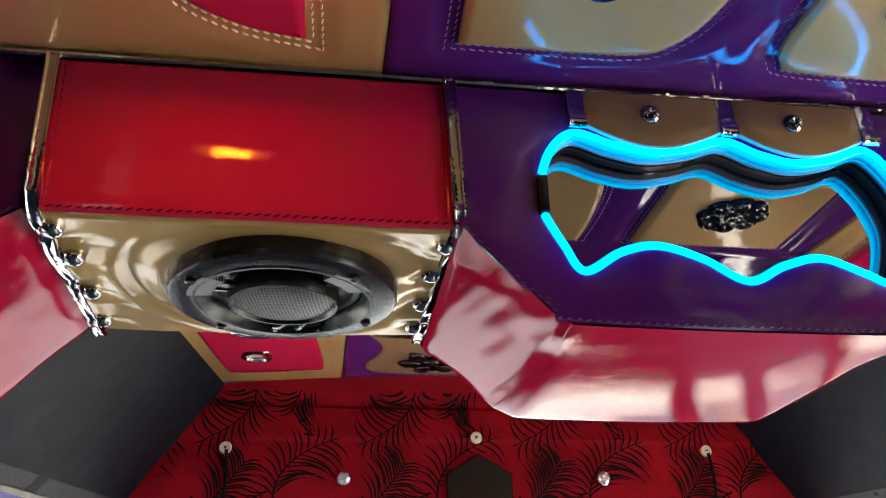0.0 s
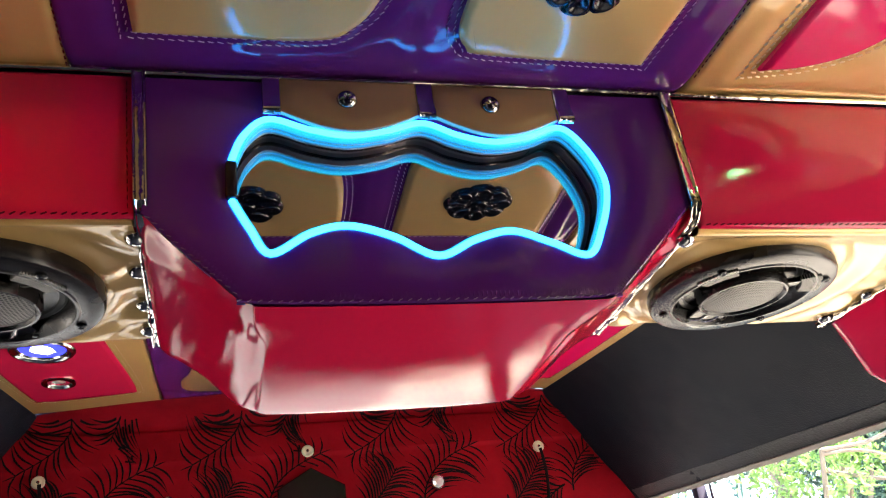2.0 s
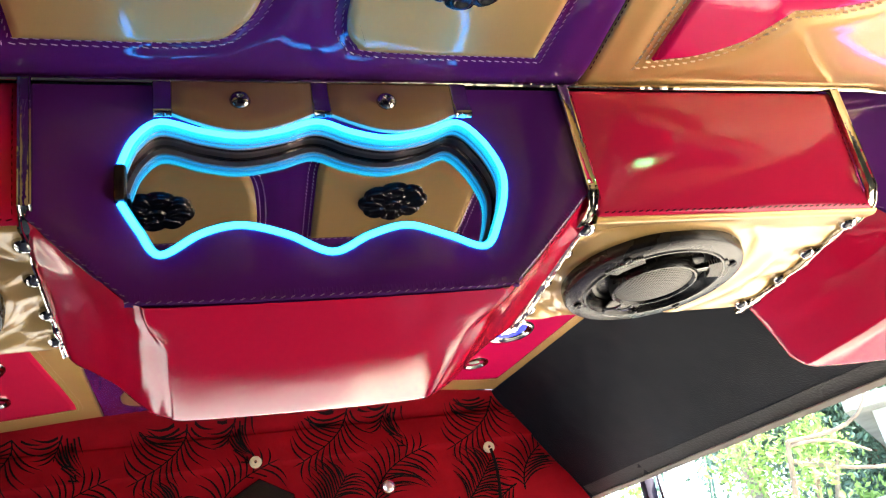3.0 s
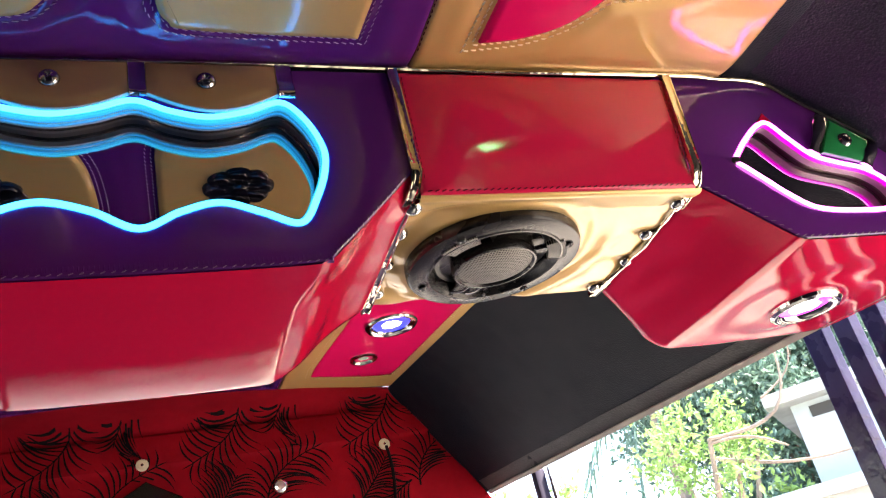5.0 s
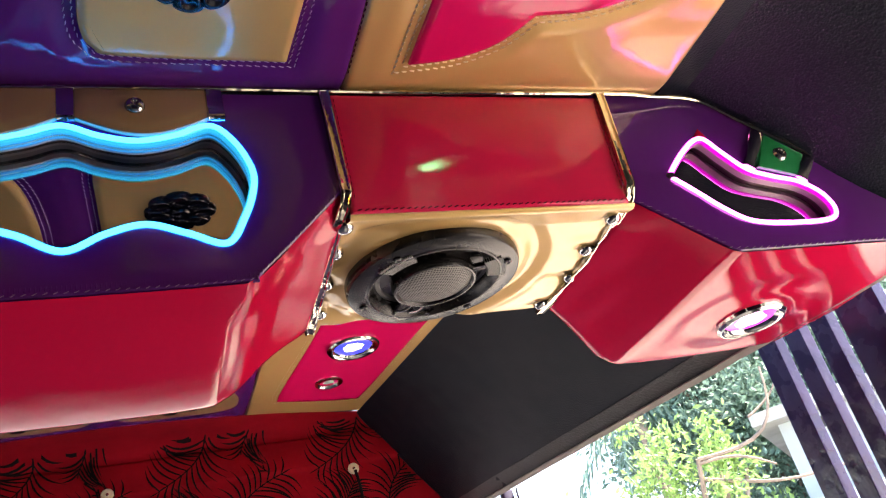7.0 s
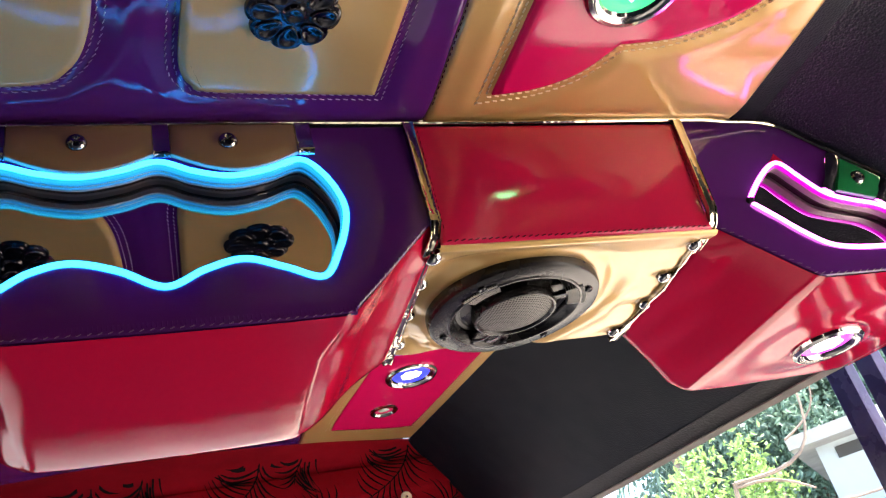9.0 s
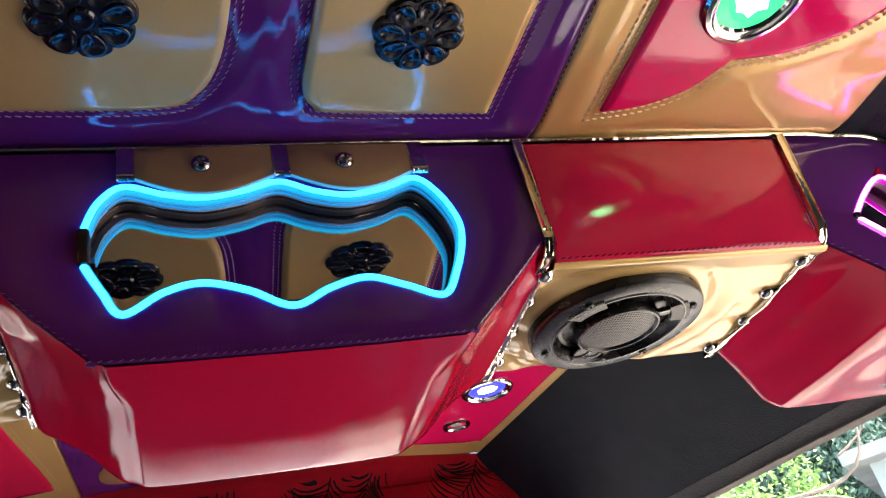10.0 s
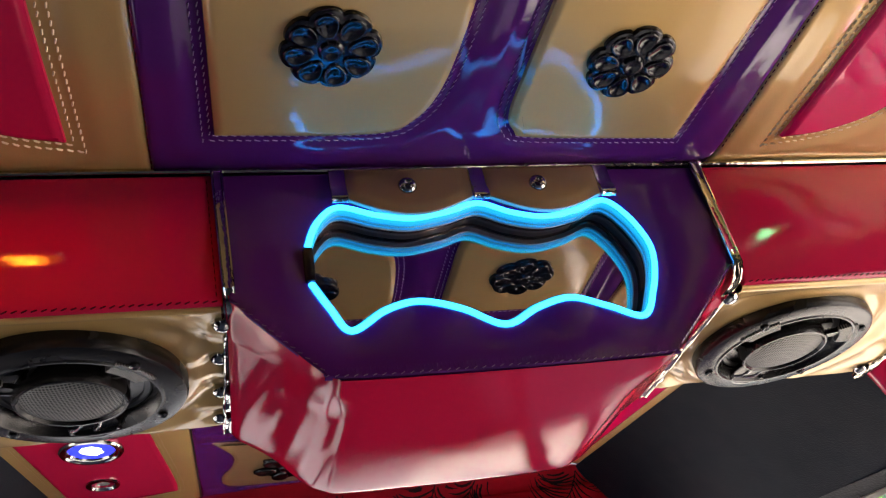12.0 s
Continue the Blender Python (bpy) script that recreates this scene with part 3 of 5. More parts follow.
tagged(part("seam", stitches(V2([(0.2165, -0.3), (0.2165, 0.53)]), face, 0.006, 0.004), THREAD_DARK, mid, smooth=False), kind="stuff")
flower(-0.118, 0.422, ROOF - 0.0040, 0.0328, 0.2, BLACK_GLOSS)
flower(0.092, 0.430, ROOF - 0.0040, 0.0328, 0.5, BLACK_GLOSS)


def leaf_inset(shift, flip):
    pts = [(0.2645, 0.514, 0), (0.301, 0.506), (0.334, 0.487), (0.357, 0.455, 0), (0.404, 0.446), (0.446, 0.423), (0.474, 0.390, 0), (0.446, 0.357), (0.404, 0.334), (0.357, 0.325, 0), (0.334, 0.293), (0.301, 0.274), (0.2645, 0.266, 0), (0.267, 0.390)]
    return curve([((p[0] + shift) * flip, *p[1:]) for p in pts], 6, True)


def crystal(radius, lift, points):
    """A many-pointed glass heart of a lamp, lifting from its rim to the middle."""
    bm = bmesh.new()
    rim = []
    for k in range(points * 2):
        r = radius * (1.0 if k % 2 else 0.84) * random.uniform(0.85, 1.12)
        a = math.pi * k / points
        rim.append(bm.verts.new((r * math.cos(a), r * math.sin(a), -lift)))
    mid = [bm.verts.new((v.co.x * 0.45, v.co.y * 0.45, -lift - 0.0022)) for v in rim]
    top = bm.verts.new((0, 0, -lift - 0.0030))
    n = len(rim)
    for k in range(n):
        j = (k + 1) % n
        bm.faces.new((rim[k], rim[j], mid[j], mid[k]))
        bm.faces.new((mid[k], mid[j], top))
    bm.faces.new(list(reversed(rim)))
    return bm


def roof_lamp(x, y, z, radius, glow, core, label):
    lamp = thing("ceiling_lamp", label, "lamp", (x, y, z), "round ceiling lamps")
    part("bezel", lathe([(radius * 0.70, -0.004), (radius, 0.000), (radius, 0.0025), (radius * 0.95, 0.005), (radius * 0.86, 0.0055), (radius * 0.80, 0.0035), (radius * 0.74, 0.0030), (radius * 0.68, 0.000)], (0, 0, 0), "z", 48), STEEL, lamp, "polished steel ring")
    part("lens", lathe([(radius * 0.70, -0.003), (radius * 0.70, 0.0005), (radius * 0.52, 0.0015), (radius * 0.30, 0.0010), (radius * 0.25, 0.0004)], (0, 0, 0), "z", 48), glow, lamp, "glowing coloured lens")
    if core:
        part("bulb", crystal(radius * 0.46, 0.0006, 7), core, lamp, "bright faceted bulb", sharp=5)
    return lamp


for flip, shift, mat, glow, tint in ((1, 0.0, MAGENTA, LED_GREEN, "green"), (-1, 0.0225, RED, LED_ORANGE, "orange")):
    p = thing("ceiling_panel", "gold vinyl ceiling panel with a stitched %s leaf-shaped inset" % ("pink" if flip > 0 else "red"), "ceiling panel", group="front ceiling panels")
    a, b = (0.2170, 0.529) if flip > 0 else (0.2366, 0.529)
    part("cover", cover(*sorted((a * flip, b * flip)), 3.0 + flip, [(leaf_inset(shift, flip), 0.007)]), GOLD, p, sharp=60)
    insert_panel(p, "inset", leaf_inset(shift, flip), mat, face, THREAD_GOLD, (0.004, 0.010), SUNK)
    roof_lamp(flip * (0.3385 + shift * 0.5), 0.392, ROOF - 0.0050, 0.040, glow, LED_GREEN_CORE if flip > 0 else LED_ORANGE_CORE, "round %s ceiling lamp with a polished steel ring" % tint)

# the rear lining
rear = on_roof(1.553 + 0.010, REAR_SLOPE, 0.55)
rface = on_roof(1.553 + 0.001, REAR_SLOPE, 0.55)
mid = thing("ceiling_panel", "purple vinyl rear ceiling panel with stitched gold ornaments", "ceiling panel", group="rear ceiling panels")
part("cover", pad(V2([(-0.240, 0.79), (0.225, 0.79), (0.225, 1.461), (0.12, 1.437), (0, 1.428), (-0.12, 1.437), (-0.240, 1.464)]), rear, 0.0095, 0.0015, 0.0005), PURPLE, mid)
for s in (-1, 1):
    orn = curve([(s * (0.112 + dx), y, *c) for dx, y, *c in ((0.103, 1.192, 0), (0.076, 1.255), (0.078, 1.305), (0.094, 1.360), (0.080, 1.404), (0.0, 1.411), (-0.080, 1.404), (-0.094, 1.360), (-0.078, 1.305), (-0.076, 1.255), (-0.103, 1.192, 0), (0.0, 1.205))], 6, True)
    insert_panel(mid, "inset", orn, GOLD_DULL, rface, THREAD_LILAC, (0.003, 0.008))
    flower(s * 0.108, 1.318, rear_roof(1.318) - 0.004, 0.052, 0.3, BLACK_GLOSS, 6, True, label="dark glossy pointed flower rosette on the rear ceiling")
for s in (-1, 1):
    p = thing("ceiling_panel", "gold vinyl rear ceiling panel with a stitched crimson inset", "ceiling panel", group="rear ceiling panels")
    a = 0.226 if s > 0 else 0.241
    part("cover", pad(V2([(s * x, y) for x, y in ((a, 0.79), (0.515, 0.79), (0.487, 1.10), (0.447, 1.508), (0.34, 1.486), (a, 1.461))][::s]), rear, 0.0095, 0.0015, 0.0005), GOLD, p)
    ins = curve([(s * x, y, *c) for x, y, *c in ((0.300, 0.86, 0), (0.486, 0.86, 0), (0.456, 1.10), (0.4265, 1.398), (0.412, 1.424), (0.385, 1.427), (0.285, 1.400), (0.272, 1.383), (0.276, 1.30), (0.292, 1.10))], 6, True)
    insert_panel(p, "inset", ins, RED if s < 0 else MAGENTA, rface, THREAD_GOLD, (0.004, 0.009))
    roof_lamp(s * 0.357 - (0.008 if s < 0 else 0), 1.166, rear_roof(1.166) - 0.0035, 0.040, LED_BLUE, LED_WHITE, "round blue ceiling lamp with a polished steel ring")
    x = 0.347 if s > 0 else -0.371
    ring = thing("ceiling_socket", "small unlit round chrome socket in the rear ceiling panel", "socket", (x, 1.317, rear_roof(1.317) - 0.0035), "rear ceiling sockets")
    part("rim", lathe([(0.016, -0.003), (0.0235, 0.0), (0.0230, 0.0028), (0.0185, 0.0036), (0.0155, 0.0010), (0.0150, -0.004)], (0, 0, 0), "z", 32), STEEL, ring)
    part("bowl", lathe([(0.0150, -0.0030), (0.0120, -0.0015), (0.006, 0.0005), (0.002, 0.001)], (0, 0, 0), "z", 24), CLEAR, ring, "dim clear bowl")


# ---- the overhead console: middle section with the mirror ----
def holed_face(outline, hole, y, back):
    """A padded upright face with an opening, its edges rolled inwards."""
    bm = bmesh.new()

    def loop(pts, yy):
        return [bm.verts.new((p.x, yy, p.y)) for p in pts]
    o0, o1 = loop(outline, y + back), loop(outline, y + 0.0012)
    o2 = loop(inset(outline, 0.0012), y)
    i2, i1, i0 = loop(inset(hole, -0.004), y), loop(inset(hole, -0.0012), y + 0.0015), loop(hole, y + 0.006)
    for a, b in ((o0, o1), (o1, o2), (i2, i1), (i1, i0)):
        n = len(a)
        for k in range(n):
            bm.faces.new((a[k], a[(k + 1) % n], b[(k + 1) % n], b[k]))
    es = [bm.edges.get((lp[k], lp[(k + 1) % len(lp)])) for lp in (o2, i2) for k in range(len(lp))]
    bmesh.ops.triangle_fill(bm, edges=es, use_beauty=True, use_dissolve=False)
    return bm


TUBE = [(-0.003, -0.0025), (0.003, -0.0025), (0.003, 0.001), (0.0022, 0.0028), (0.0008, 0.0036), (-0.0008, 0.0036), (-0.0022, 0.0028), (-0.003, 0.001)]


def strip(half, near, far):
    """A flat bar section that lies behind the tube."""
    return [(-half, -far), (half, -far), (half, -near), (-half, -near)]


RIM = [(-0.0034, -0.0030), (0.0034, -0.0030), (0.0034, 0.0004), (0.0028, 0.0010), (-0.0028, 0.0010), (-0.0034, 0.0004)]


def neon(line, y, section=TUBE):
    return sweep([(Vector((p.x, y, p.y)), Vector((0, -1, 0))) for p in line], section)


CYAN = [(-0.1310, 1.468), (-0.1225, 1.489), (-0.1060, 1.5025), (-0.078, 1.4945), (-0.052, 1.4905), (-0.024, 1.4955), (0.002, 1.5030), (0.027, 1.4935), (0.053, 1.4885), (0.080, 1.4935), (0.106, 1.5025), (0.1225, 1.487), (0.1325, 1.462), (0.1315, 1.442), (0.1225, 1.418), (0.108, 1.3965), (0.082, 1.406), (0.055, 1.4150), (0.028, 1.4085), (0.001, 1.3965), (-0.028, 1.4110), (-0.057, 1.4190), (-0.082, 1.4135), (-0.1075, 1.3990), (-0.1200, 1.417), (-0.1310, 1.438)]
loop_line = curve(CYAN + [(-0.1325, 1.453)], 7, True)
tube_line = curve(CYAN, 7)

console = thing("mirror_console", "purple and crimson vinyl console with neon-edged mirror recess", "console")
hexed = curve([(-0.1890, 1.535, 0), (-0.1860, 1.440), (-0.1810, 1.4235), (-0.132, 1.3728), (-0.117, 1.3652), (0.0, 1.3630), (0.115, 1.3648), (0.131, 1.3722), (0.190, 1.430), (0.197, 1.445), (0.196, 1.535, 0)], 5)
part("face_panel", holed_face(hexed, loop_line, FRONT, 0.004), PURPLE, console, "purple padded face round the opening")
part("neon_tube", neon(tube_line, FRONT + 0.0015, [(u * 0.80, v * 0.85) for u, v in TUBE]), NEON_CYAN, console, "glowing cyan neon flex tube")
part("tube_side", neon(tube_line, FRONT + 0.0015, RIM), RIM_BLUE, console, "deep blue glowing side of the neon flex")
part("tube_back", neon(tube_line, FRONT + 0.0015, strip(0.0026, 0.0026, 0.0122)), NEON_SKIN, console, "grey silicone back of the neon flex")
# two bands that glow to stand for the tube's light on its back
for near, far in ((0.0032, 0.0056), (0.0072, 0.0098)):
    part("light_line", neon(tube_line, FRONT + 0.0015, strip(0.0029, near, far)), CYAN_LINE, console, "glowing line for the tube's light on the silicone")
bm = bmesh.new()
bm_pts = inset(loop_line, -0.0010)
a = [bm.verts.new((p.x, FRONT + 0.004, p.y)) for p in bm_pts]
b = [bm.verts.new((p.x, FRONT + 0.0275, p.y)) for p in bm_pts]
for k in range(len(a)):
    bm.faces.new((a[k], a[(k + 1) % len(a)], b[(k + 1) % len(b)], b[k]))
part("recess_wall", bm, ACRYLIC_DARK, console, "shiny grey inner wall of the recess")
part("mirror", pad(inset(loop_line, -0.004), lambda u, v, h: (u, 0.5765 - h - (v - 1.45) * 0.021, v), 0.0015, 0.0005, 0.0), MIRROR, console, "clear mirror glass", smooth=False)
ring = [(Vector((p.x, FRONT + 0.0185, p.y)), Vector((0, -1, 0))) for p in inset(loop_line, 0.0002)]
part("recess_bead", sweep(ring, [(-0.0012, -0.0005), (0.0005, -0.0005), (0.0005, 0.0005), (-0.0012, 0.0005)], closed=True), CLIP_STEEL, console, "thin chrome bead inside the recess")
part("connector", slab((-0.1350, FRONT - 0.0035, 1.438), (-0.1275, FRONT + 0.010, 1.4665), 0.002), BLACK_PLASTIC, console, "black end cap of the neon tube")


def hull(profile, y0, y1_of, top, fold, drop, per=10, warp=lambda x, y: x, slack=None):
    """An upholstered underside: a profile across, drawn back and rolled up behind."""
    line = curve(profile, per)
    loose = curve(slack, per) if slack else line
    vs = [0, 0.015, 0.04] + steps(0.08, 0.94, 26) + [0.965, 0.985, 1.0]

    def at(i, v):
        k = min(1.0, max(0.0, (v - 0.05) * 3.6))
        p = line[i].lerp(loose[i], 0.5 * k * k * (3 - 2 * k))
        y1 = y1_of(p.x)
        y = y0 + (y1 - y0) * v
        roll = max(0.0, (v - 0.94) / 0.06)
        z = p.y + 0.010 * (1 - math.sqrt(max(0.0, 1 - roll * roll))) - 0.0020
        z -= drop(p.x) * min(1.0, v * 7)
        f = fold(p.x, y) * min(1, v * 12) * min(1, (1 - v) * 14)
        return (warp(p.x, y), y, z + f)
    bm = grid(lambda i, v: at(int(i), v), range(len(line)), vs)
    rear_edge = [at(i, 1.0) for i in range(len(line))]
    lo = [bm.verts.new(c) for c in rear_edge]
    hi = [bm.verts.new((c[0], c[1] + 0.001, top(c[0]))) for c in rear_edge]
    for k in range(len(lo) - 1):
        bm.faces.new((lo[k], lo[k + 1], hi[k + 1], hi[k]))
    return bm


def mid_fold(x, y):
    w = 0.0006 * noise.noise((x * 9, y * 6, 1.0))
    edge = min(1.0, max(0.0, (-x - 0.105) / 0.05))
    w += edge * (0.0020 * noise.noise((x * 38 + y * 9.0, y * 2.6, 7.0)) + 0.0010 * noise.noise((x * 110 + y * 22, y * 5, 9.0)))
    w += math.exp(-((x + 0.126) / 0.020) ** 2) * 0.0010 * noise.noise((x * 130 + y * 12, y * 4.5, 11.0))
    w += min(1.0, max(0.0, (-x - 0.174) / 0.02)) * 0.0014 * noise.noise((x * 14, y * 30, 2.0))
    w += 0.00022 * noise.noise((x * 45, y * 5, 3.0)) + 0.00012 * noise.noise((x * 110, y * 12, 6.0))
    w += min(1.0, max(0.0, (x - 0.11) / 0.06)) * 0.0020 * noise.noise((x * 30 - y * 8, y * 8, 4.0))
    w -= 0.0020 * min(1.0, max(0.0, (y - 0.60) / 0.15))
    return w - 0.0022 * math.exp(-(x / 0.09) ** 2) * math.sin(math.pi * min(1, max(0, (y - 0.553) / 0.22)))


part("underside", hull([(-0.1880, 1.437), (-0.182, 1.427), (-0.158, 1.4015), (-0.131, 1.373), (-0.120, 1.3665), (-0.105, 1.3645), (0.0, 1.3635), (0.105, 1.3645), (0.120, 1.3665), (0.131, 1.373), (0.160, 1.4015), (0.190, 1.431), (0.198, 1.440)], FRONT + 0.0008, lambda x: 0.784 - 0.022 * min(1, max(0, (abs(x) - 0.11) / 0.09)), lambda x: 1.552, mid_fold, lambda x: (0.021 if x < 0 else 0.017) * min(1, max(0, (abs(x) - 0.150) / 0.046)) ** 1.5, slack=[(-0.1880, 1.437), (-0.178, 1.4230), (-0.155, 1.4005), (-0.134, 1.3832), (-0.110, 1.3715), (-0.082, 1.3652), (0.0, 1.3635), (0.082, 1.3652), (0.110, 1.3715), (0.134, 1.3832), (0.157, 1.4005), (0.184, 1.4247), (0.198, 1.440)]), PINK, console, "glossy crimson vinyl underside", sharp=60)
seam = curve([(-0.184, 1.427, 0), (-0.132, 1.3745), (-0.116, 1.3662), (0.0, 1.3648), (0.114, 1.3652), (0.130, 1.3725), (0.193, 1.434, 0)], 6)
bm = stitches(seam, on_front(FRONT - 0.0005), 0.0062, 0.0036, 0.0007, 0.0006, skew=0.5)
tagged(part("stitching", bm, THREAD_DIM, console, "small thread along the lower seam", smooth=False), kind="stuff")
random.seed(5)
pucker = curve([(-0.184, 1.432, 0), (-0.1325, 1.3785), (-0.116, 1.3702), (0.0, 1.3686), (0.114, 1.3692), (0.1315, 1.3770), (0.195, 1.440, 0)], 6)
bm = stitches(pucker, on_front(FRONT + 0.0001), 0.0030, 0.0046, 0.0011, 0.0005, skew=7.0)
tagged(part("seam_pucker", bm, PURPLE, console, "small gathered ridges of vinyl along the seam", sharp=80), kind="stuff")


def tab(x0, x1, sag, parent, mat):
    pts = [(x0, 1.5355), (x1, 1.5355)] + [(x1 + (x0 - x1) * k / 14, 1.5070 - sag * math.sin(math.pi * k / 14)) for k in range(15)]
    return part("tab", pad(V2(pts), on_front(FRONT + 0.001), 0.005, 0.003, 0.0015), mat, parent, "small padded bronze tab")


for x0, x1, xs in ((-0.0985, -0.0005, -0.052), (0.0110, 0.1055, 0.053)):
    tab(x0, x1, 0.0150, console, GOLD_DULL)
    s = part("screw", lathe([(0.0072, 0.003), (0.0074, 0.0056), (0.0066, 0.0076), (0.0050, 0.0092), (0.0030, 0.0099), (0.0016, 0.0092), (0.0006, 0.0084)], (xs, FRONT, 1.5170), "y", 28), CLIP_STEEL, console, "domed steel screw")
for x in (-0.104, 0.0053, 0.1115):
    path = [(Vector((x, FRONT - 0.0020, z)), Vector((0, -1, 0))) for z in (1.5362, 1.532, 1.527, 1.522, 1.518)]
    path += [(Vector((x, FRONT - 0.0020 - 0.0036 * math.sin(a), 1.518 - 0.0100 * a / 1.5)), Vector((0, -1, -0.5 * a)).normalized()) for a in (0.3, 0.6, 0.9, 1.2, 1.5)]
    path += [(Vector((x, FRONT - 0.0052, 1.5065)), Vector((0, -0.4, -0.9)).normalized()), (Vector((x, FRONT - 0.0030, 1.5058)), Vector((0, 0.3, -0.95)).normalized())]
    part("clip", sweep(path, [(-0.0064, -0.001), (-0.0064, 0.0006), (-0.0058, 0.0014), (-0.0048, 0.0010), (0.0, 0.0013), (0.0048, 0.0010), (0.0058, 0.0014), (0.0064, 0.0006), (0.0064, -0.001)]), CHROME_FLAT, console, "chrome clip band", sharp=50)

# ---- the speaker pods ----
STRIP = [(u * 1.12, v) for u, v in ((-0.0042, -0.002), (-0.0042, 0.0016), (-0.0037, 0.0029), (-0.0028, 0.0030), (-0.0021, 0.0021), (0.0, 0.0017), (0.0021, 0.0021), (0.0028, 0.0030), (0.0037, 0.0029), (0.0042, 0.0016), (0.0042, -0.002))]



def strip_path(front, under, wobble, seedling, z, bulge=0.0):
    """A trim band that runs down a pod's front edge and back along its underside."""
    out = []
    for k in range(9):
        out.append((Vector((front[0] + (front[1] - front[0]) * k / 8, FRONT - 0.0015 + 0.0008 * k / 8, 1.5365 - 0.1005 * k / 8)), Vector((0, -1, 0))))
    for a in steps(0.2, 0.8, 4):
        c = a * math.pi / 2
        out.append((Vector((front[1] + (under[0] - front[1]) * a, FRONT + 0.013 - 0.010 * math.cos(c), z + 0.0110 - 0.0105 * math.sin(c))), Vector((0, -math.cos(c), -math.sin(c)))))
    for y in steps(0.568, 0.764, 30):
        f = (y - 0.568) / 0.196
        w = wobble * (noise.noise((y * 22, seedling, 0.0)) + 0.5 * noise.noise((y * 75, seedling, 4.0)))
        tip = 0.45 * noise.noise((y * 42, seedling, 8.0))
        out.append((Vector((under[0] + (under[1] - under[0]) * f + w * 0.5 + bulge * math.sin(math.pi * f), y, z + w * 0.8)), Vector((tip, 0, -1)).normalized()))
    return out


SEAM = {1: 1.4205, -1: 1.4280}


def pod(s):
    lo, hi = (0.2045, 0.4535) if s > 0 else (-0.4405, -0.1935)
    lo_slant, hi_slant = (0.0010, -0.0060) if s > 0 else (0.0040, 0.0050)
    p = thing("speaker_pod", "red vinyl speaker pod with gold underside and chrome piping", "speaker pod", group="speaker pods")
    low = SEAM[s] - 0.0010

    def front_at(u, z, h=0.0):
        f = (1.5355 - z) / (1.5355 - low)
        near = min(u - lo + 0.002, hi + 0.002 - u, z - low, 1.5355 - z)
        e = 1 - min(1.0, max(0.0, near / 0.004))
        k = (u - lo) / (hi - lo)
        return (u + (lo_slant * (1 - k) + hi_slant * k) * (f - 0.5), FRONT - 0.001 + (1.5355 - z) * 0.040 - 0.0046 * math.sin(math.pi * f) * (1 - abs(2 * (u - lo) / (hi - lo) - 1) ** 5) + 0.004 * (1 - math.sqrt(max(0.0, 1 - e * e))) - h, z)
    rim = [0, 0.0006, 0.0016, 0.003]
    us = [lo - 0.002 + r for r in rim] + steps(lo + 0.004, hi - 0.004, 30) + [hi + 0.002 - r for r in reversed(rim)]
    zs = [low + r for r in rim] + steps(low + 0.006, 1.5295, 22) + [1.5355 - r for r in reversed(rim)]
    part("front_panel", grid(front_at, us, zs), RED, p, "glossy red vinyl front")
    cx, cy = (0.3012, 0.6655) if s > 0 else (-0.2980, 0.6515)
    seam = SEAM[s]
    base = seam - (0.0036 if s > 0 else 0.0024)
    under = 1.4215 if s > 0 else 1.4262
    spots = RIVETS[s]

    def skin(x, v):
        f = (x - lo) / (hi - lo)
        if v < 0.1:
            a = v / 0.1 * math.pi / 2
            y, z = FRONT + 0.0115 - 0.0050 * math.cos(a), seam - 0.0006 - 0.0030 * math.sin(a)
        elif v < 0.9:
            y, z = FRONT + 0.0115 + (0.757 - FRONT - 0.0115) * (v - 0.1) / 0.8, base + (under - base) * min(1, (v - 0.1) / 0.12)
        else:
            a = (v - 0.9) / 0.1 * math.pi / 2
            y, z = 0.757 + 0.008 * math.sin(a), under + 0.010 * (1 - math.cos(a))
        if v >= 0.1:
            w = min(1, (v - 0.1) * 8)
            rim = min(f, 1 - f)
            z += w * (0.0014 * noise.noise((x * 16, y * 16, s * 2.0)) + (0.0026 if s > 0 else 0.0036) * max(0, 1 - rim * 5) * noise.noise((x * 16, y * 44, s * 5.0)))
            z += w * (0.006 * (1 - f) + 0.002 * f if s > 0 else 0.002 * f)
            r = math.hypot(x - cx, y - cy)
            z += w * (-0.0030 * math.exp(-((r - 0.084) / 0.010) ** 2) + 0.0020 * math.exp(-((r - 0.101 - 0.004 * math.sin(6 * x / 0.1)) / 0.008) ** 2) - 0.0012 * math.exp(-((r - 0.118) / 0.007) ** 2))
            for rx, ry in spots:
                z += w * 0.0030 * math.exp(-((x - rx) ** 2 + (y - ry) ** 2) / 0.012 ** 2)
        y += 0.003 * math.sin(f * 9 + s) * max(0, (v - 0.85) / 0.15)
        return (x, y, z)
    bm = grid(skin, steps(lo - 0.002, hi + (0.005 if s > 0 else 0.002), 72), steps(0, 0.1, 6) + steps(0.112, 0.888, 60) + steps(0.9, 1.0, 6))
    edge = [skin(x, 1.0) for x in steps(lo - 0.002, hi + 0.002, 40)]
    a = [bm.verts.new(c) for c in edge]
    b = [bm.verts.new((c[0], c[1] + 0.001, 1.560)) for c in edge]
    for k in range(len(a) - 1):
        bm.faces.new((a[k], a[k + 1], b[k + 1], b[k]))
    part("underside", bm, GOLD, p, "creased gold vinyl underside", sharp=60)
    tagged(part("stitching", stitches(V2([(lo + 0.002, seam + 0.0016), (hi - 0.002, seam + 0.0016)]), front_at, 0.0058, 0.0044, 0.0010, 0.0007, skew=0.3), THREAD_DARK, p, smooth=False), kind="stuff")
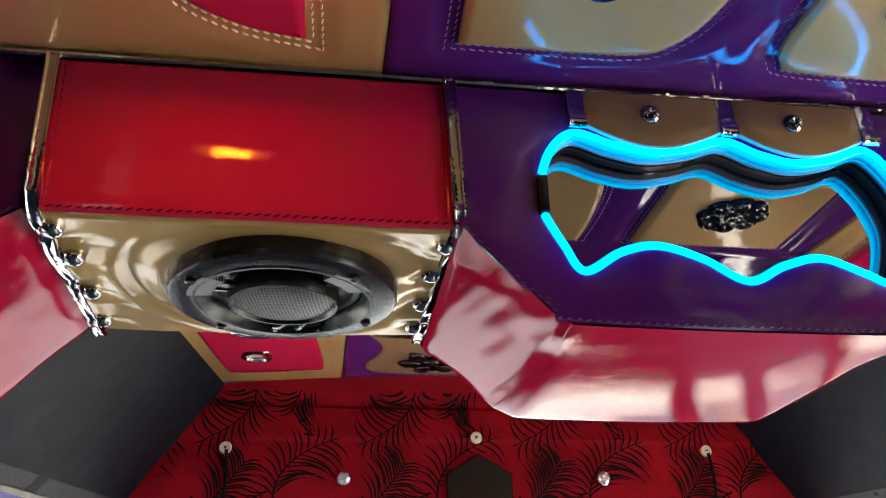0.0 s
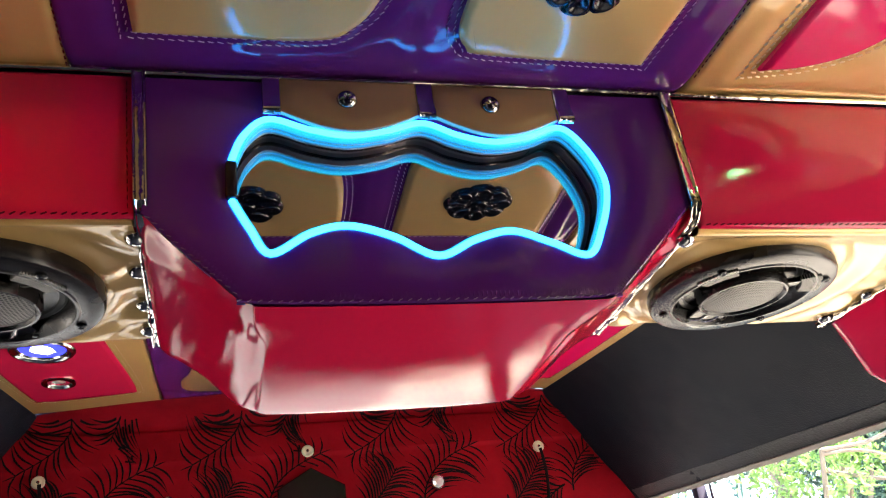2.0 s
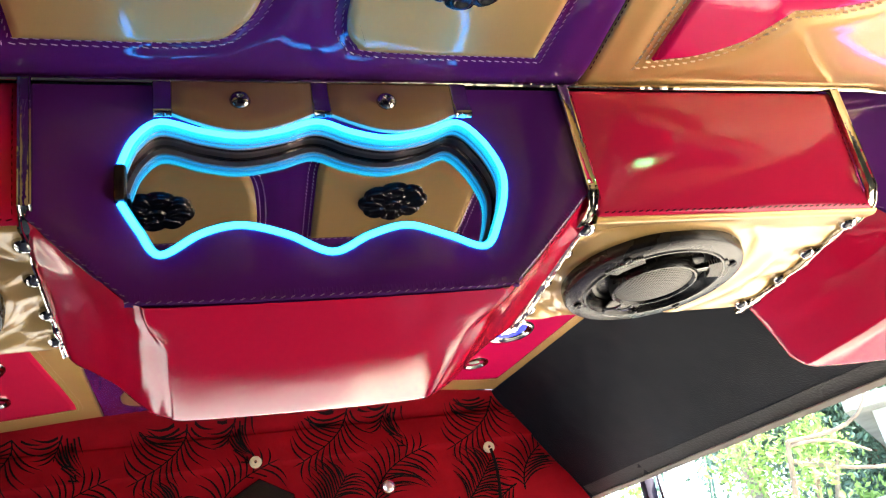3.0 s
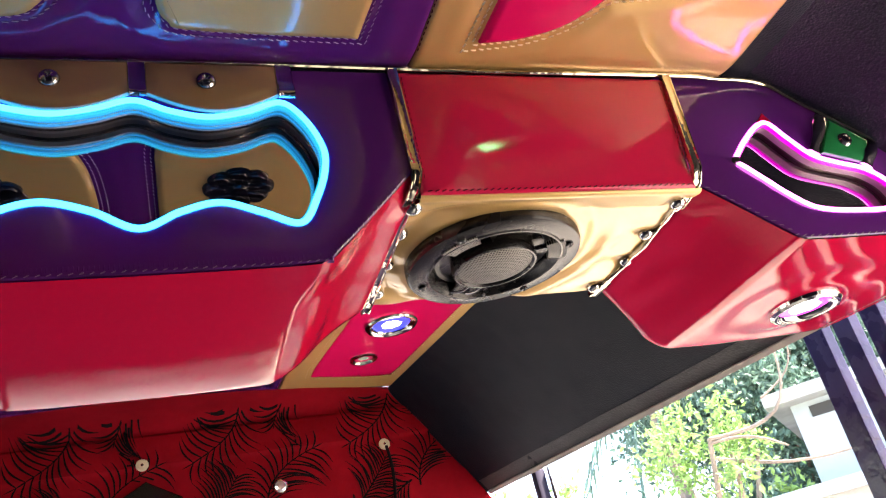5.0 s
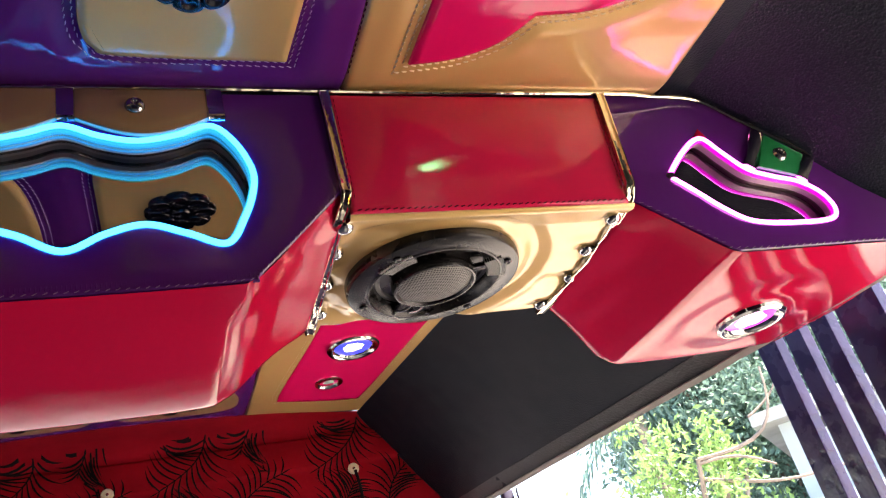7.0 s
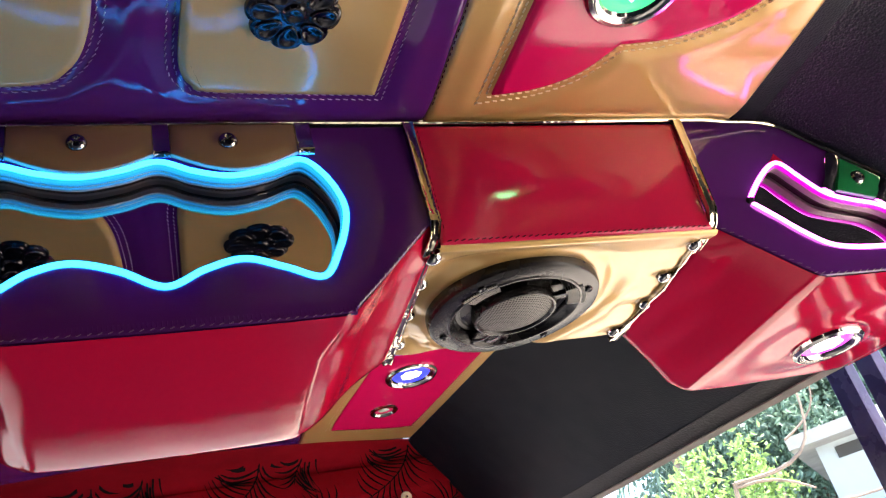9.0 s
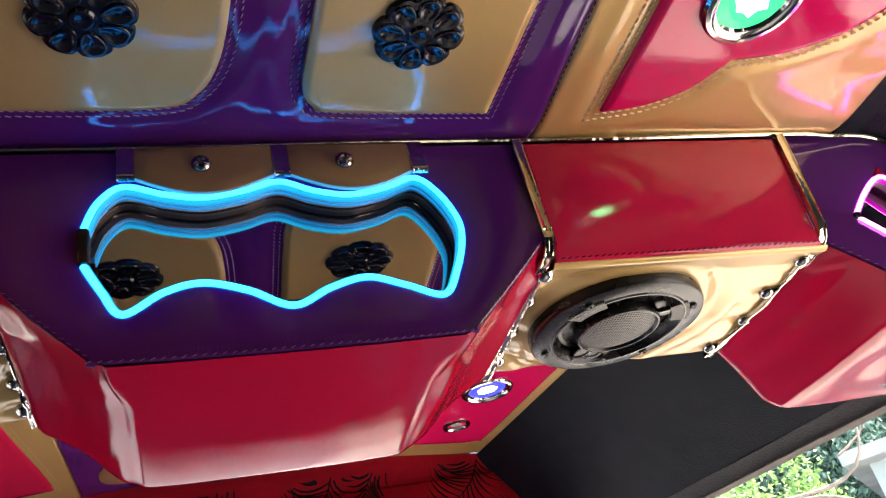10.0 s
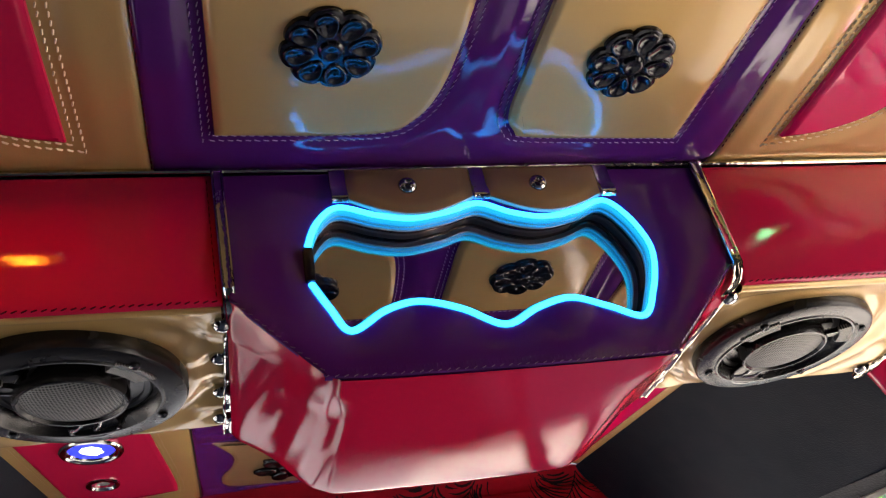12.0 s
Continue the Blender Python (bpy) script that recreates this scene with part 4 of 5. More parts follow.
    tagged(part("stitching", stitches(V2([(lo + 0.0028, 1.432), (lo + 0.0028, 1.533)]), front_at, 0.0058, 0.0042, 0.0006, 0.0005, bm=stitches(V2([(hi - 0.0028, 1.432), (hi - 0.0028, 1.533)]), front_at, 0.0058, 0.0042, 0.0006, 0.0005)), THREAD_DARK, p, smooth=False), kind="stuff")

    def on_under(x, y, h):
        c = skin(x, 0.1 + 0.8 * (y - FRONT - 0.0115) / (0.757 - FRONT - 0.0115))
        return (c[0], c[1], c[2] - h)
    fi, fo = (lo, hi) if s > 0 else (hi, lo)
    si, so = (lo_slant, hi_slant) if s > 0 else (hi_slant, lo_slant)
    a, b = fi - s * 0.0047, fo + s * 0.0047
    part("piping", sweep(strip_path((a - si / 2, a + si / 2), (0.1955, 0.2030) if s > 0 else (-0.1855, -0.1905), 0.0026, s, 1.4225 if s > 0 else 1.4255), STRIP), CHROME if s < 0 else BRASS, p, "flat chrome trim band")
    part("piping", sweep(strip_path((b - so / 2, b + so / 2), (0.4530, 0.4520) if s > 0 else (-0.4420, -0.4490), 0.0020, s + 9, 1.4222 if s > 0 else 1.4250, 0.0085 if s > 0 else 0.0), STRIP), BRASS if s > 0 else CHROME, p, "flat chrome trim band")
    dome = None
    for rx, ry in spots:
        if dome is None:
            dome = finish(lathe([(0.0074, -0.003), (0.0076, 0.0012), (0.0068, 0.0034), (0.0048, 0.0054), (0.0018, 0.0063)], (0, 0, 0), "z", 20), "rivet", STEEL)
        r = new("rivet", dome)
        r.parent, r.location = p, (rx, ry, on_under(rx, ry, 0.0018)[2])
    return cx, cy


RIVETS = {1: [(0.2015, 0.576), (0.2045, 0.627), (0.2065, 0.682), (0.2090, 0.736), (0.4490, 0.581), (0.4505, 0.640), (0.4580, 0.694), (0.4470, 0.748)],
          -1: [(-0.1910, 0.578), (-0.1945, 0.633), (-0.1945, 0.692), (-0.1960, 0.741), (-0.4365, 0.574), (-0.4355, 0.620), (-0.4370, 0.679), (-0.4430, 0.740)]}


def ring_sector(r0, r1, a0, a1, h0, h1, z):
    bm = bmesh.new()
    n = 10
    cols = []
    for k in range(n + 1):
        a = a0 + (a1 - a0) * k / n
        cols.append([bm.verts.new((r * math.cos(a), r * math.sin(a), z - h)) for r, h in ((r0, h0 - 0.004), (r1, h1 - 0.004), (r1, h1), (r0, h0))])
    for c, d in zip(cols, cols[1:]):
        for i in range(4):
            bm.faces.new((c[i], c[(i + 1) % 4], d[(i + 1) % 4], d[i]))
    bm.faces.new(cols[0])
    bm.faces.new(list(reversed(cols[-1])))
    return bm


def speaker(cx, cy, turn):
    sp = thing("speaker", "round black two-way loudspeaker with wire-mesh tweeter cover", "speaker", (cx, cy, 1.4240 if cx < 0 else 1.4250), "overhead speakers")
    sp.rotation_euler = (0, 0, turn)
    part("frame", lathe([(0.0560, -0.004), (0.0800, -0.004), (0.0808, 0.002), (0.0806, 0.0085), (0.0792, 0.0112), (0.0768, 0.0122), (0.0640, 0.0126), (0.0628, 0.0136), (0.0612, 0.0136), (0.0602, 0.0118), (0.0560, 0.0070), (0.0545, 0.0010)], (0, 0, 0), "z", 72), BLACK_PLASTIC, sp, "matt black plastic ring")
    part("cone", lathe([(0.0570, 0.000), (0.0530, 0.0030), (0.0495, 0.0025), (0.0470, -0.0030), (0.0300, -0.012)], (0, 0, 0), "z", 56), CONE, sp, "glossy black cone and surround")
    cap = part("tweeter_ring", lathe([(0.0375, -0.004), (0.0395, 0.0060), (0.0395, 0.0110), (0.0380, 0.0150), (0.0362, 0.0152), (0.0345, 0.0125)], (0, 0, 0), "z", 56), BLACK_PLASTIC, sp, "black plastic ring round the tweeter")
    part("grille", lathe([(0.0352, 0.0110), (0.0342, 0.0128), (0.0270, 0.0150), (0.0140, 0.0164), (0.0030, 0.0168)], (0, 0, 0), "z", 48), GRILLE, cap, "woven wire mesh cover")
    for a in (radians(33), radians(147)):
        part("bridge", ring_sector(0.0390, 0.0600, a - 0.10, a + 0.10, 0.0090, 0.0105, 0), BLACK_PLASTIC, sp, "bridge that holds the tweeter")
        part("mesh_pad", ring_sector(0.0500, 0.0665, a - 0.27, a + 0.27, 0.0122, 0.0139, 0), GRILLE_FINE, sp, "small wire mesh pad")
        part("bridge_rib", ring_sector(0.0385, 0.0560, a - 0.135, a - 0.100, 0.0100, 0.0118, 0), SILVER_DARK, sp, "shiny edge of the bridge")
    low = radians(-90)
    part("coil_tray", ring_sector(0.0390, 0.0700, low - 0.36, low + 0.36, 0.0070, 0.0118, 0), BLACK_PLASTIC, sp, "curved tray below the tweeter")
    lip = [(Vector((0.0185 * math.cos(q), -0.0525 + 0.0155 * math.sin(q), -0.0122)), Vector((0, 0, -1))) for q in steps(radians(192), radians(348), 14)]
    part("tray_lip", sweep(lip, [(0.0018 * math.cos(q), 0.0010 * math.sin(q)) for q in steps(0, 5.4, 6)]), SILVER_DARK, sp, "dull silver crescent lip")
    for k in (-0.20, 0.10):
        path = [(Vector(((0.0420 + 0.016 * f) * math.cos(low + k + 0.22 * f), (0.0420 + 0.016 * f) * math.sin(low + k + 0.22 * f), -0.0105 - 0.0022 * math.sin(math.pi * f))), Vector((0, 0, -1))) for f in steps(0, 1, 6)]
        part("coil_wire", sweep(path, [(0.0013 * math.cos(q), 0.0013 * math.sin(q)) for q in steps(0, 5.4, 6)]), SILVER, sp, "bright coil wire")
    for a in (radians(38), radians(142), radians(218), radians(322)):
        m = lathe([(0.0038, -0.001), (0.0038, 0.0022), (0.0026, 0.0032), (0.0010, 0.0024)], (0.0690 * math.cos(a), 0.0690 * math.sin(a), -0.0118), "z", 16)
        part("screw", m, BLACK_GLOSS, sp, "small black screw")
    return sp


for s in (-1, 1):
    cx, cy = pod(s)
    speaker(cx, cy, radians(8) * s + math.pi)


# ---- the end sections with the pink neon openings ----
PINKLINE = [(0.5135, 1.4535), (0.534, 1.4745), (0.5555, 1.4915), (0.5690, 1.4940), (0.5850, 1.4760), (0.6040, 1.4570), (0.6300, 1.4480), (0.6580, 1.4410), (0.6790, 1.4270), (0.6860, 1.4080), (0.6740, 1.3965), (0.6290, 1.3945), (0.5830, 1.3985), (0.5570, 1.4130), (0.5330, 1.4340), (0.5140, 1.4500)]
END_Y = 0.562
for s in (-1, 1):
    e = thing("end_console", "purple and crimson vinyl end console with pink neon recess", "console", group="end consoles")
    q = 0.0 if s > 0 else -0.0105
    outer_line = curve([(x * s, z, *c) for x, z, *c in ((0.4590 + q, 1.5480, 0), (0.5740, 1.5500), (0.6200, 1.5200), (0.7540, 1.4290), (0.8060, 1.3930, 0), (0.7950, 1.3705), (0.6900, 1.3690), (0.5700, 1.3680), (0.5500, 1.3695), (0.5350, 1.3785), (0.4640 + q, 1.4260 - q * 0.7, 0))], 6, True)
    line = curve([(x * s, z) for x, z in PINKLINE], 6, True)
    part("face_panel", holed_face(outer_line, line, END_Y, 0.012), PURPLE, e, "purple padded face round the opening")
    part("neon_tube", neon(curve([(x * s, z) for x, z in PINKLINE], 6), END_Y + 0.0015, [(u * 0.8, v * 0.8) for u, v in TUBE]), NEON_PINK, e, "glowing pink neon flex tube")
    part("tube_side", neon(curve([(x * s, z) for x, z in PINKLINE], 6), END_Y + 0.0015, RIM), RIM_PINK, e, "magenta glowing side of the neon flex")
    part("tube_back", neon(curve([(x * s, z) for x, z in PINKLINE], 6), END_Y + 0.0015, strip(0.0026, 0.0026, 0.0105)), NEON_SKIN_PINK, e, "grey silicone back of the neon flex")
    bm = bmesh.new()
    a = [bm.verts.new((p.x, END_Y + 0.004, p.y)) for p in inset(line, -0.001)]
    b = [bm.verts.new((p.x, END_Y + 0.0185, p.y)) for p in inset(line, -0.001)]
    for k in range(len(a)):
        bm.faces.new((a[k], a[(k + 1) % len(a)], b[(k + 1) % len(b)], b[k]))
    part("recess_wall", bm, ACRYLIC_DARK, e, "dark inner wall of the recess")
    part("mirror", pad(inset(line, -0.004), on_front(END_Y + 0.0180), 0.0015, 0.0005, 0.0), MIRROR, e, "clear mirror glass", smooth=False)

    def outward(x, y):
        """Lets the outer edge follow the slanting hood."""
        k = max(0.0, (abs(x) - 0.66) / 0.15)
        edge = 0.806 - 0.10 * max(0.0, y - 0.665) - 0.30 * max(0.0, y - 0.718)
        return math.copysign(abs(x) + k * (edge - 0.81), x)

    def end_fold(x, y):
        r = math.hypot(abs(x) - 0.668, y - 0.711)
        inner = min(1.0, max(0.0, (0.545 - abs(x)) / 0.03))
        return inner * (0.0022 * noise.noise((x * 26 + y * 4, y * 7, 5.0 + s)) + 0.0009 * noise.noise((x * 60, y * 26, 8.0))) + 0.0010 * noise.noise((x * 7, y * 6, 3.0 + s)) - 0.0020 * math.exp(-((r - 0.048) / 0.014) ** 2) + 0.0012 * math.exp(-((r - 0.078) / 0.016) ** 2) - 0.0007 * math.exp(-((r - 0.108) / 0.018) ** 2)
    part("underside", hull([(x * s, z) for x, z in ((0.4570 + q, 1.4310 - q * 0.7), (0.4640 + q, 1.4255 - q * 0.7), (0.5000 + q / 2, 1.4010 - q * 0.35), (0.5340, 1.3775), (0.5490, 1.3700), (0.5700, 1.3685), (0.6500, 1.3690), (0.7200, 1.3690), (0.8000, 1.3700), (0.8100, 1.3760))], END_Y + 0.0008, lambda x: 0.806 + 0.010 * math.sin(min(1, max(0, (abs(x) - 0.46) / 0.33)) * math.pi) - 0.045 * max(0, (0.53 - abs(x)) / 0.07), lambda x: 1.548 - max(0, abs(x) - 0.56) * 0.74, end_fold, lambda x: 0.007 * min(1, max(0, (0.505 - abs(x)) / 0.045)) ** 1.5, warp=outward), PINK, e, "glossy crimson vinyl underside", sharp=60)
    seam = curve([(x * s, z, *c) for x, z, *c in ((0.4660 + q, 1.4255 - q * 0.7, 0), (0.5350, 1.3795), (0.5520, 1.3710), (0.6500, 1.3700), (0.7600, 1.3710, 0))], 6)
    bm = stitches(seam, on_front(END_Y - 0.0005), 0.0082, 0.0052, 0.0007, 0.0006, skew=0.5)
    tagged(part("stitching", bm, THREAD_DIM, e, "thread along the lower seam", smooth=False), kind="stuff")
    x0, x1 = sorted((0.5095 * s, 0.5165 * s))
    part("connector", slab((x0, END_Y - 0.0025, 1.4488), (x1, END_Y + 0.008, 1.4548), 0.001), BLACK_PLASTIC, e, "black end cap of the neon tube")
    quad = [Vector((x * s, z)) for x, z in ((0.6150, 1.4575), (0.6420, 1.4965), (0.6790, 1.4715), (0.6620, 1.4450))]
    part("tab", pad(quad, on_front(END_Y + 0.001), 0.005, 0.003, 0.001), GREEN, e, "small padded green tab")
    tuck = [Vector((x * s, z)) for x, z in ((0.5560, 1.4945), (0.5620, 1.5000), (0.5675, 1.5060), (0.5705, 1.5010), (0.5740, 1.4955), (0.5650, 1.4940))]
    part("corner_tuck", pad(tuck, on_front(END_Y + 0.0012), 0.0022, 0.0006, 0.0), PINK, e, "small dark red tuck of vinyl at the corner")
    part("screw", lathe([(0.0070, 0.003), (0.0075, 0.0060), (0.0060, 0.0085), (0.0040, 0.0092), (0.0034, 0.0078), (0.0018, 0.0076)], (0.6462 * s, END_Y, 1.4700), "y", 28), STEEL, e, "domed steel screw")
    for (xa, za), (xb, zb) in (((0.6355, 1.5005), (0.6095, 1.4580)), ((0.6837, 1.4685), (0.6655, 1.4420))):
        path = [(Vector((s * (xa + (xb - xa) * k / 10 - 0.0035 * math.sin(math.pi * k / 20)), END_Y - 0.0010 - 0.0022 * math.sin(math.pi * k / 10) ** 2, za + (zb - za) * k / 10)), Vector((0, -1, -0.5 * math.sin(0.2 * math.pi * (k - 5))))) for k in range(11)]
        part("clip", sweep(path, [(-0.0064, -0.001), (-0.0064, 0.0012), (-0.0045, 0.0026), (0.0, 0.0032), (0.0045, 0.0026), (0.0064, 0.0012), (0.0064, -0.001)]), CHROME_FLAT, e, "chrome clip band")
    lamp = thing("spot_lamp", "round magenta spot lamp set in the end console's underside", "lamp", (s * 0.668, 0.711, 1.3652), "console spot lamps")
    R = 0.0385
    part("bezel", lathe([(R * 0.70, -0.006), (R * 1.02, -0.001), (R, 0.0035), (R * 0.93, 0.0060), (R * 0.84, 0.0056), (R * 0.76, 0.0030), (R * 0.70, -0.002)], (0, 0, 0), "z", 48), STEEL, lamp, "polished steel ring")
    part("lens", lathe([(R * 0.74, -0.004), (R * 0.73, 0.0), (R * 0.5, 0.0012), (R * 0.36, 0.000)], (0, 0, 0), "z", 40), LED_MAGENTA, lamp, "glowing magenta lens")
    part("bulb", crystal(R * 0.52, 0.0012, 6), LED_WHITE, lamp, "bright white faceted bulb", sharp=5)

# the thin piping where console and ceiling meet
bend = [(0.500, 1.5375), (0.520, 1.5380), (0.545, 1.5405), (0.568, 1.5410), (0.590, 1.5345), (0.620, 1.5140), (0.660, 1.4885), (0.700, 1.4620), (0.754, 1.4255), (0.806, 1.3905)]
half = [(Vector((p.x, float(np.interp(p.x, [0.50, 0.56, 0.60], [FRONT - 0.002, END_Y - 0.006, END_Y - 0.0035])), p.y)), Vector((0, -0.8, -0.6))) for p in curve(bend, 5)]
path = [(Vector((-p.x, p.y, p.z)), out) for p, out in reversed(half)]
path += [(Vector((x, FRONT - 0.002, 1.5375 + 0.0006 * math.sin(x * 17))), Vector((0, -0.8, -0.6))) for x in steps(-0.490, 0.490, 40)]
path += half
solo("console_piping", sweep(path, [(0.0022 * math.cos(a), 0.0022 * math.sin(a)) for a in steps(0, 2 * math.pi * 7 / 8, 7)]), BRASS, "thin pale gold piping between console and ceiling", "piping", kind="structure")


# ---- outside ----
GROUND = relief(vary(material("dry_earth", (0.50, 0.44, 0.36), 0.9), 0.35, 0.8), [("noise", 6.0, 0.5, 0.05)])
# pale blue plaster, darkened to hold the shade on the house's face
PLASTER = relief(vary(material("pale_blue_shade_plaster", (0.34, 0.39, 0.42), 0.8), 0.08, 1.5), [("noise", 14.0, 0.15, 0.01)])
CONCRETE = relief(vary(material("weathered_concrete", (0.29, 0.29, 0.275), 0.85), 0.25, 3.0), [("noise", 25.0, 0.3, 0.01)])
BARK = relief(vary(material("pale_bark", (0.20, 0.155, 0.12), 0.85), 0.3, 12.0), [("noise", 30.0, 0.5, 0.02)])
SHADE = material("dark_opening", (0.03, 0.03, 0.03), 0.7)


def leaves_material(name, colour):
    """Thin leaves that let part of the sunlight through."""
    m = material(name, colour, 0.45)
    p = m.node_tree.nodes["Principled BSDF"]
    g = node(m, "ShaderNodeNewGeometry")
    hsv = node(m, "ShaderNodeHueSaturation")
    hsv.inputs["Color"].default_value = (*colour, 1)
    mr = node(m, "ShaderNodeMapRange")
    mr.inputs["To Min"].default_value, mr.inputs["To Max"].default_value = 0.7, 1.4
    wire(m, g, "Random Per Island", mr, "Value")
    wire(m, mr, "Result", hsv, "Value")
    wire(m, hsv, "Color", p, "Base Color")
    through_light = node(m, "ShaderNodeBsdfTranslucent")
    wire(m, hsv, "Color", through_light, "Color")
    mix = node(m, "ShaderNodeMixShader", Fac=0.45)
    m.node_tree.links.new(p.outputs["BSDF"], mix.inputs[1])
    m.node_tree.links.new(through_light.outputs["BSDF"], mix.inputs[2])
    wire(m, mix, "Shader", m.node_tree.nodes["Material Output"], "Surface")
    return m


LEAF_DARK = leaves_material("dark_leaves", (0.135, 0.220, 0.165))
LEAF_LIGHT = leaves_material("bright_leaves", (0.205, 0.330, 0.100))

bm = bmesh.new()
vs = [bm.verts.new(p) for p in ((-400, -400, 0), (400, -400, 0), (400, 400, 0), (-400, 400, 0))]
bm.faces.new(vs)
solo("ground", bm, GROUND, "dry brown earth ground", "ground", kind="structure", smooth=False)


# unseen strip added so that the console's underside reflects darker ground
DIM_GROUND = relief(vary(material("dim_ground", (0.17, 0.165, 0.157), 0.9), 0.25, 1.2), [("noise", 60.0, 0.4, 0.01)])
bm = bmesh.new()
bm.faces.new([bm.verts.new(p) for p in ((-4.6, -60, 0.006), (0.70, -60, 0.006), (0.95, 60, 0.006), (-4.6, 60, 0.006))])
solo("road", bm, DIM_GROUND, "unseen dark ground strip added to dim the console's reflections", "road", kind="structure", smooth=False)


def limb(bm, a, b, r0, r1, bend):
    d = b - a
    path = []
    for k in range(9):
        f = k / 8
        path.append(a + d * f + bend * math.sin(math.pi * f))
    loops = []
    for k, p in enumerate(path):
        r = r0 + (r1 - r0) * k / 8
        along = (path[min(8, k + 1)] - path[max(0, k - 1)]).normalized()
        s = along.cross(Vector((0.3, 0.9, 0.2))).normalized()
        t = along.cross(s)
        loops.append([bm.verts.new(p + (s * math.cos(q * math.pi / 3) + t * math.sin(q * math.pi / 3)) * r) for q in range(6)])
    for m, n in zip(loops, loops[1:]):
        for q in range(6):
            bm.faces.new((m[q], m[(q + 1) % 6], n[(q + 1) % 6], n[q]))
    bm.faces.new(loops[-1])


def foliage(centres, count, spread, size, long=2.2):
    """Many small folded leaves in loose clumps."""
    verts, faces = [], []
    for c in centres:
        for _ in range(count):
            p = Vector(c) + Vector([random.gauss(0, spread) for _ in range(3)])
            d = Vector([random.gauss(0, 1) for _ in range(3)]).normalized()
            s = d.cross(Vector([random.gauss(0, 1) for _ in range(3)])).normalized()
            n = d.cross(s)
            L = size * random.uniform(0.6, 1.3)
            w = L / long
            k = len(verts)
            verts += [p, p + d * L * 0.5 + s * w * 0.5 - n * w * 0.15, p + d * L, p + d * L * 0.5 - s * w * 0.5 - n * w * 0.15]
            faces += [(k, k + 1, k + 2), (k, k + 2, k + 3)]
    return verts, faces


def tree(name, at, height, reach, clumps, count, leaf, mat, label, seedling):
    random.seed(seedling)
    t = thing(name, label, "tree", at)
    bm = bmesh.new()
    top = Vector((0.2, 0.1, height * 0.6))
    limb(bm, Vector((0, 0, -0.1)), top, 0.10, 0.05, Vector((0.12, -0.08, 0)))
    centres = []
    for k in range(9):
        a = k * 2.4
        tip = Vector((math.cos(a) * reach * random.uniform(0.4, 0.9), math.sin(a) * reach * random.uniform(0.4, 0.9), height * random.uniform(0.55, 1.0)))
        limb(bm, top * random.uniform(0.5, 1.0), tip, 0.035, 0.012, Vector((0, 0, random.uniform(-0.2, 0.25))))
        centres.append(tip)
    part("trunk", bm, BARK, t, "pale bare limbs")
    for _ in range(clumps):
        a, r = random.uniform(0, 6.28), reach * math.sqrt(random.random())
        centres.append(Vector((math.cos(a) * r, math.sin(a) * r, height * random.uniform(0.38, 1.05))))
    verts, faces = foliage(centres, count, reach * 0.13, leaf)
    me = bpy.data.meshes.new("crown")
    me.from_pydata([tuple(v) for v in verts], [], faces)
    me.materials.append(mat)
    c = new("crown", me)
    c.parent = t
    tagged(c, kind="stuff")
    return t


tree("tree", (6.5, 7.6, 0), 4.6, 1.55, 80, 700, 0.082, LEAF_DARK, "leafy dark green tree beside the lane", 3)
tree("tree", (8.4, 7.2, 0), 4.8, 2.0, 80, 700, 0.090, LEAF_DARK, "leafy dark green tree behind the house wall", 5)
tree("shrub_tree", (3.75, 5.15, 0), 2.45, 0.52, 22, 120, 0.062, LEAF_LIGHT, "young yellow-green tree with sunlit leaves", 8)
tree("tree", (-6.0, 6.0, 0), 4.8, 2.3, 50, 300, 0.14, LEAF_DARK, "leafy dark green tree across the lane", 12)

def palm(at, height, label):
    """A slim palm: a leaning trunk with drooping leaves of narrow blades."""
    random.seed(21)
    t = thing("palm_tree", label, "tree", at)
    bm = bmesh.new()
    limb(bm, Vector((0, 0, -0.1)), Vector((0.15, 0.1, height)), 0.09, 0.06, Vector((0.1, 0, 0)))
    part("trunk", bm, BARK, t)
    for k in range(7):
        a = k * 2.4 + 0.5
        bm = bmesh.new()
        out = Vector((math.cos(a), math.sin(a), 0))
        rib = [Vector((0.15, 0.1, height)) + out * 1.1 * f + Vector((0, 0, 0.50 * f - 1.75 * f * f)) for f in steps(0, 1, 14)]
        side = out.cross(Vector((0, 0, 1)))
        for i in range(1, 15):
            for sgn in (-1, 1):
                tip = rib[i] + side * sgn * 0.16 + out * 0.10 - Vector((0, 0, random.uniform(0.18, 0.32)))
                bm.faces.new([bm.verts.new(p) for p in (rib[i] - out * 0.018, rib[i] + out * 0.018, tip)])
            bm.faces.new([bm.verts.new(p) for p in (rib[i - 1] + side * 0.012, rib[i] + side * 0.012, rib[i] - side * 0.012, rib[i - 1] - side * 0.012)])
        part("frond", bm, LEAF_DARK, t, smooth=False)
    return t


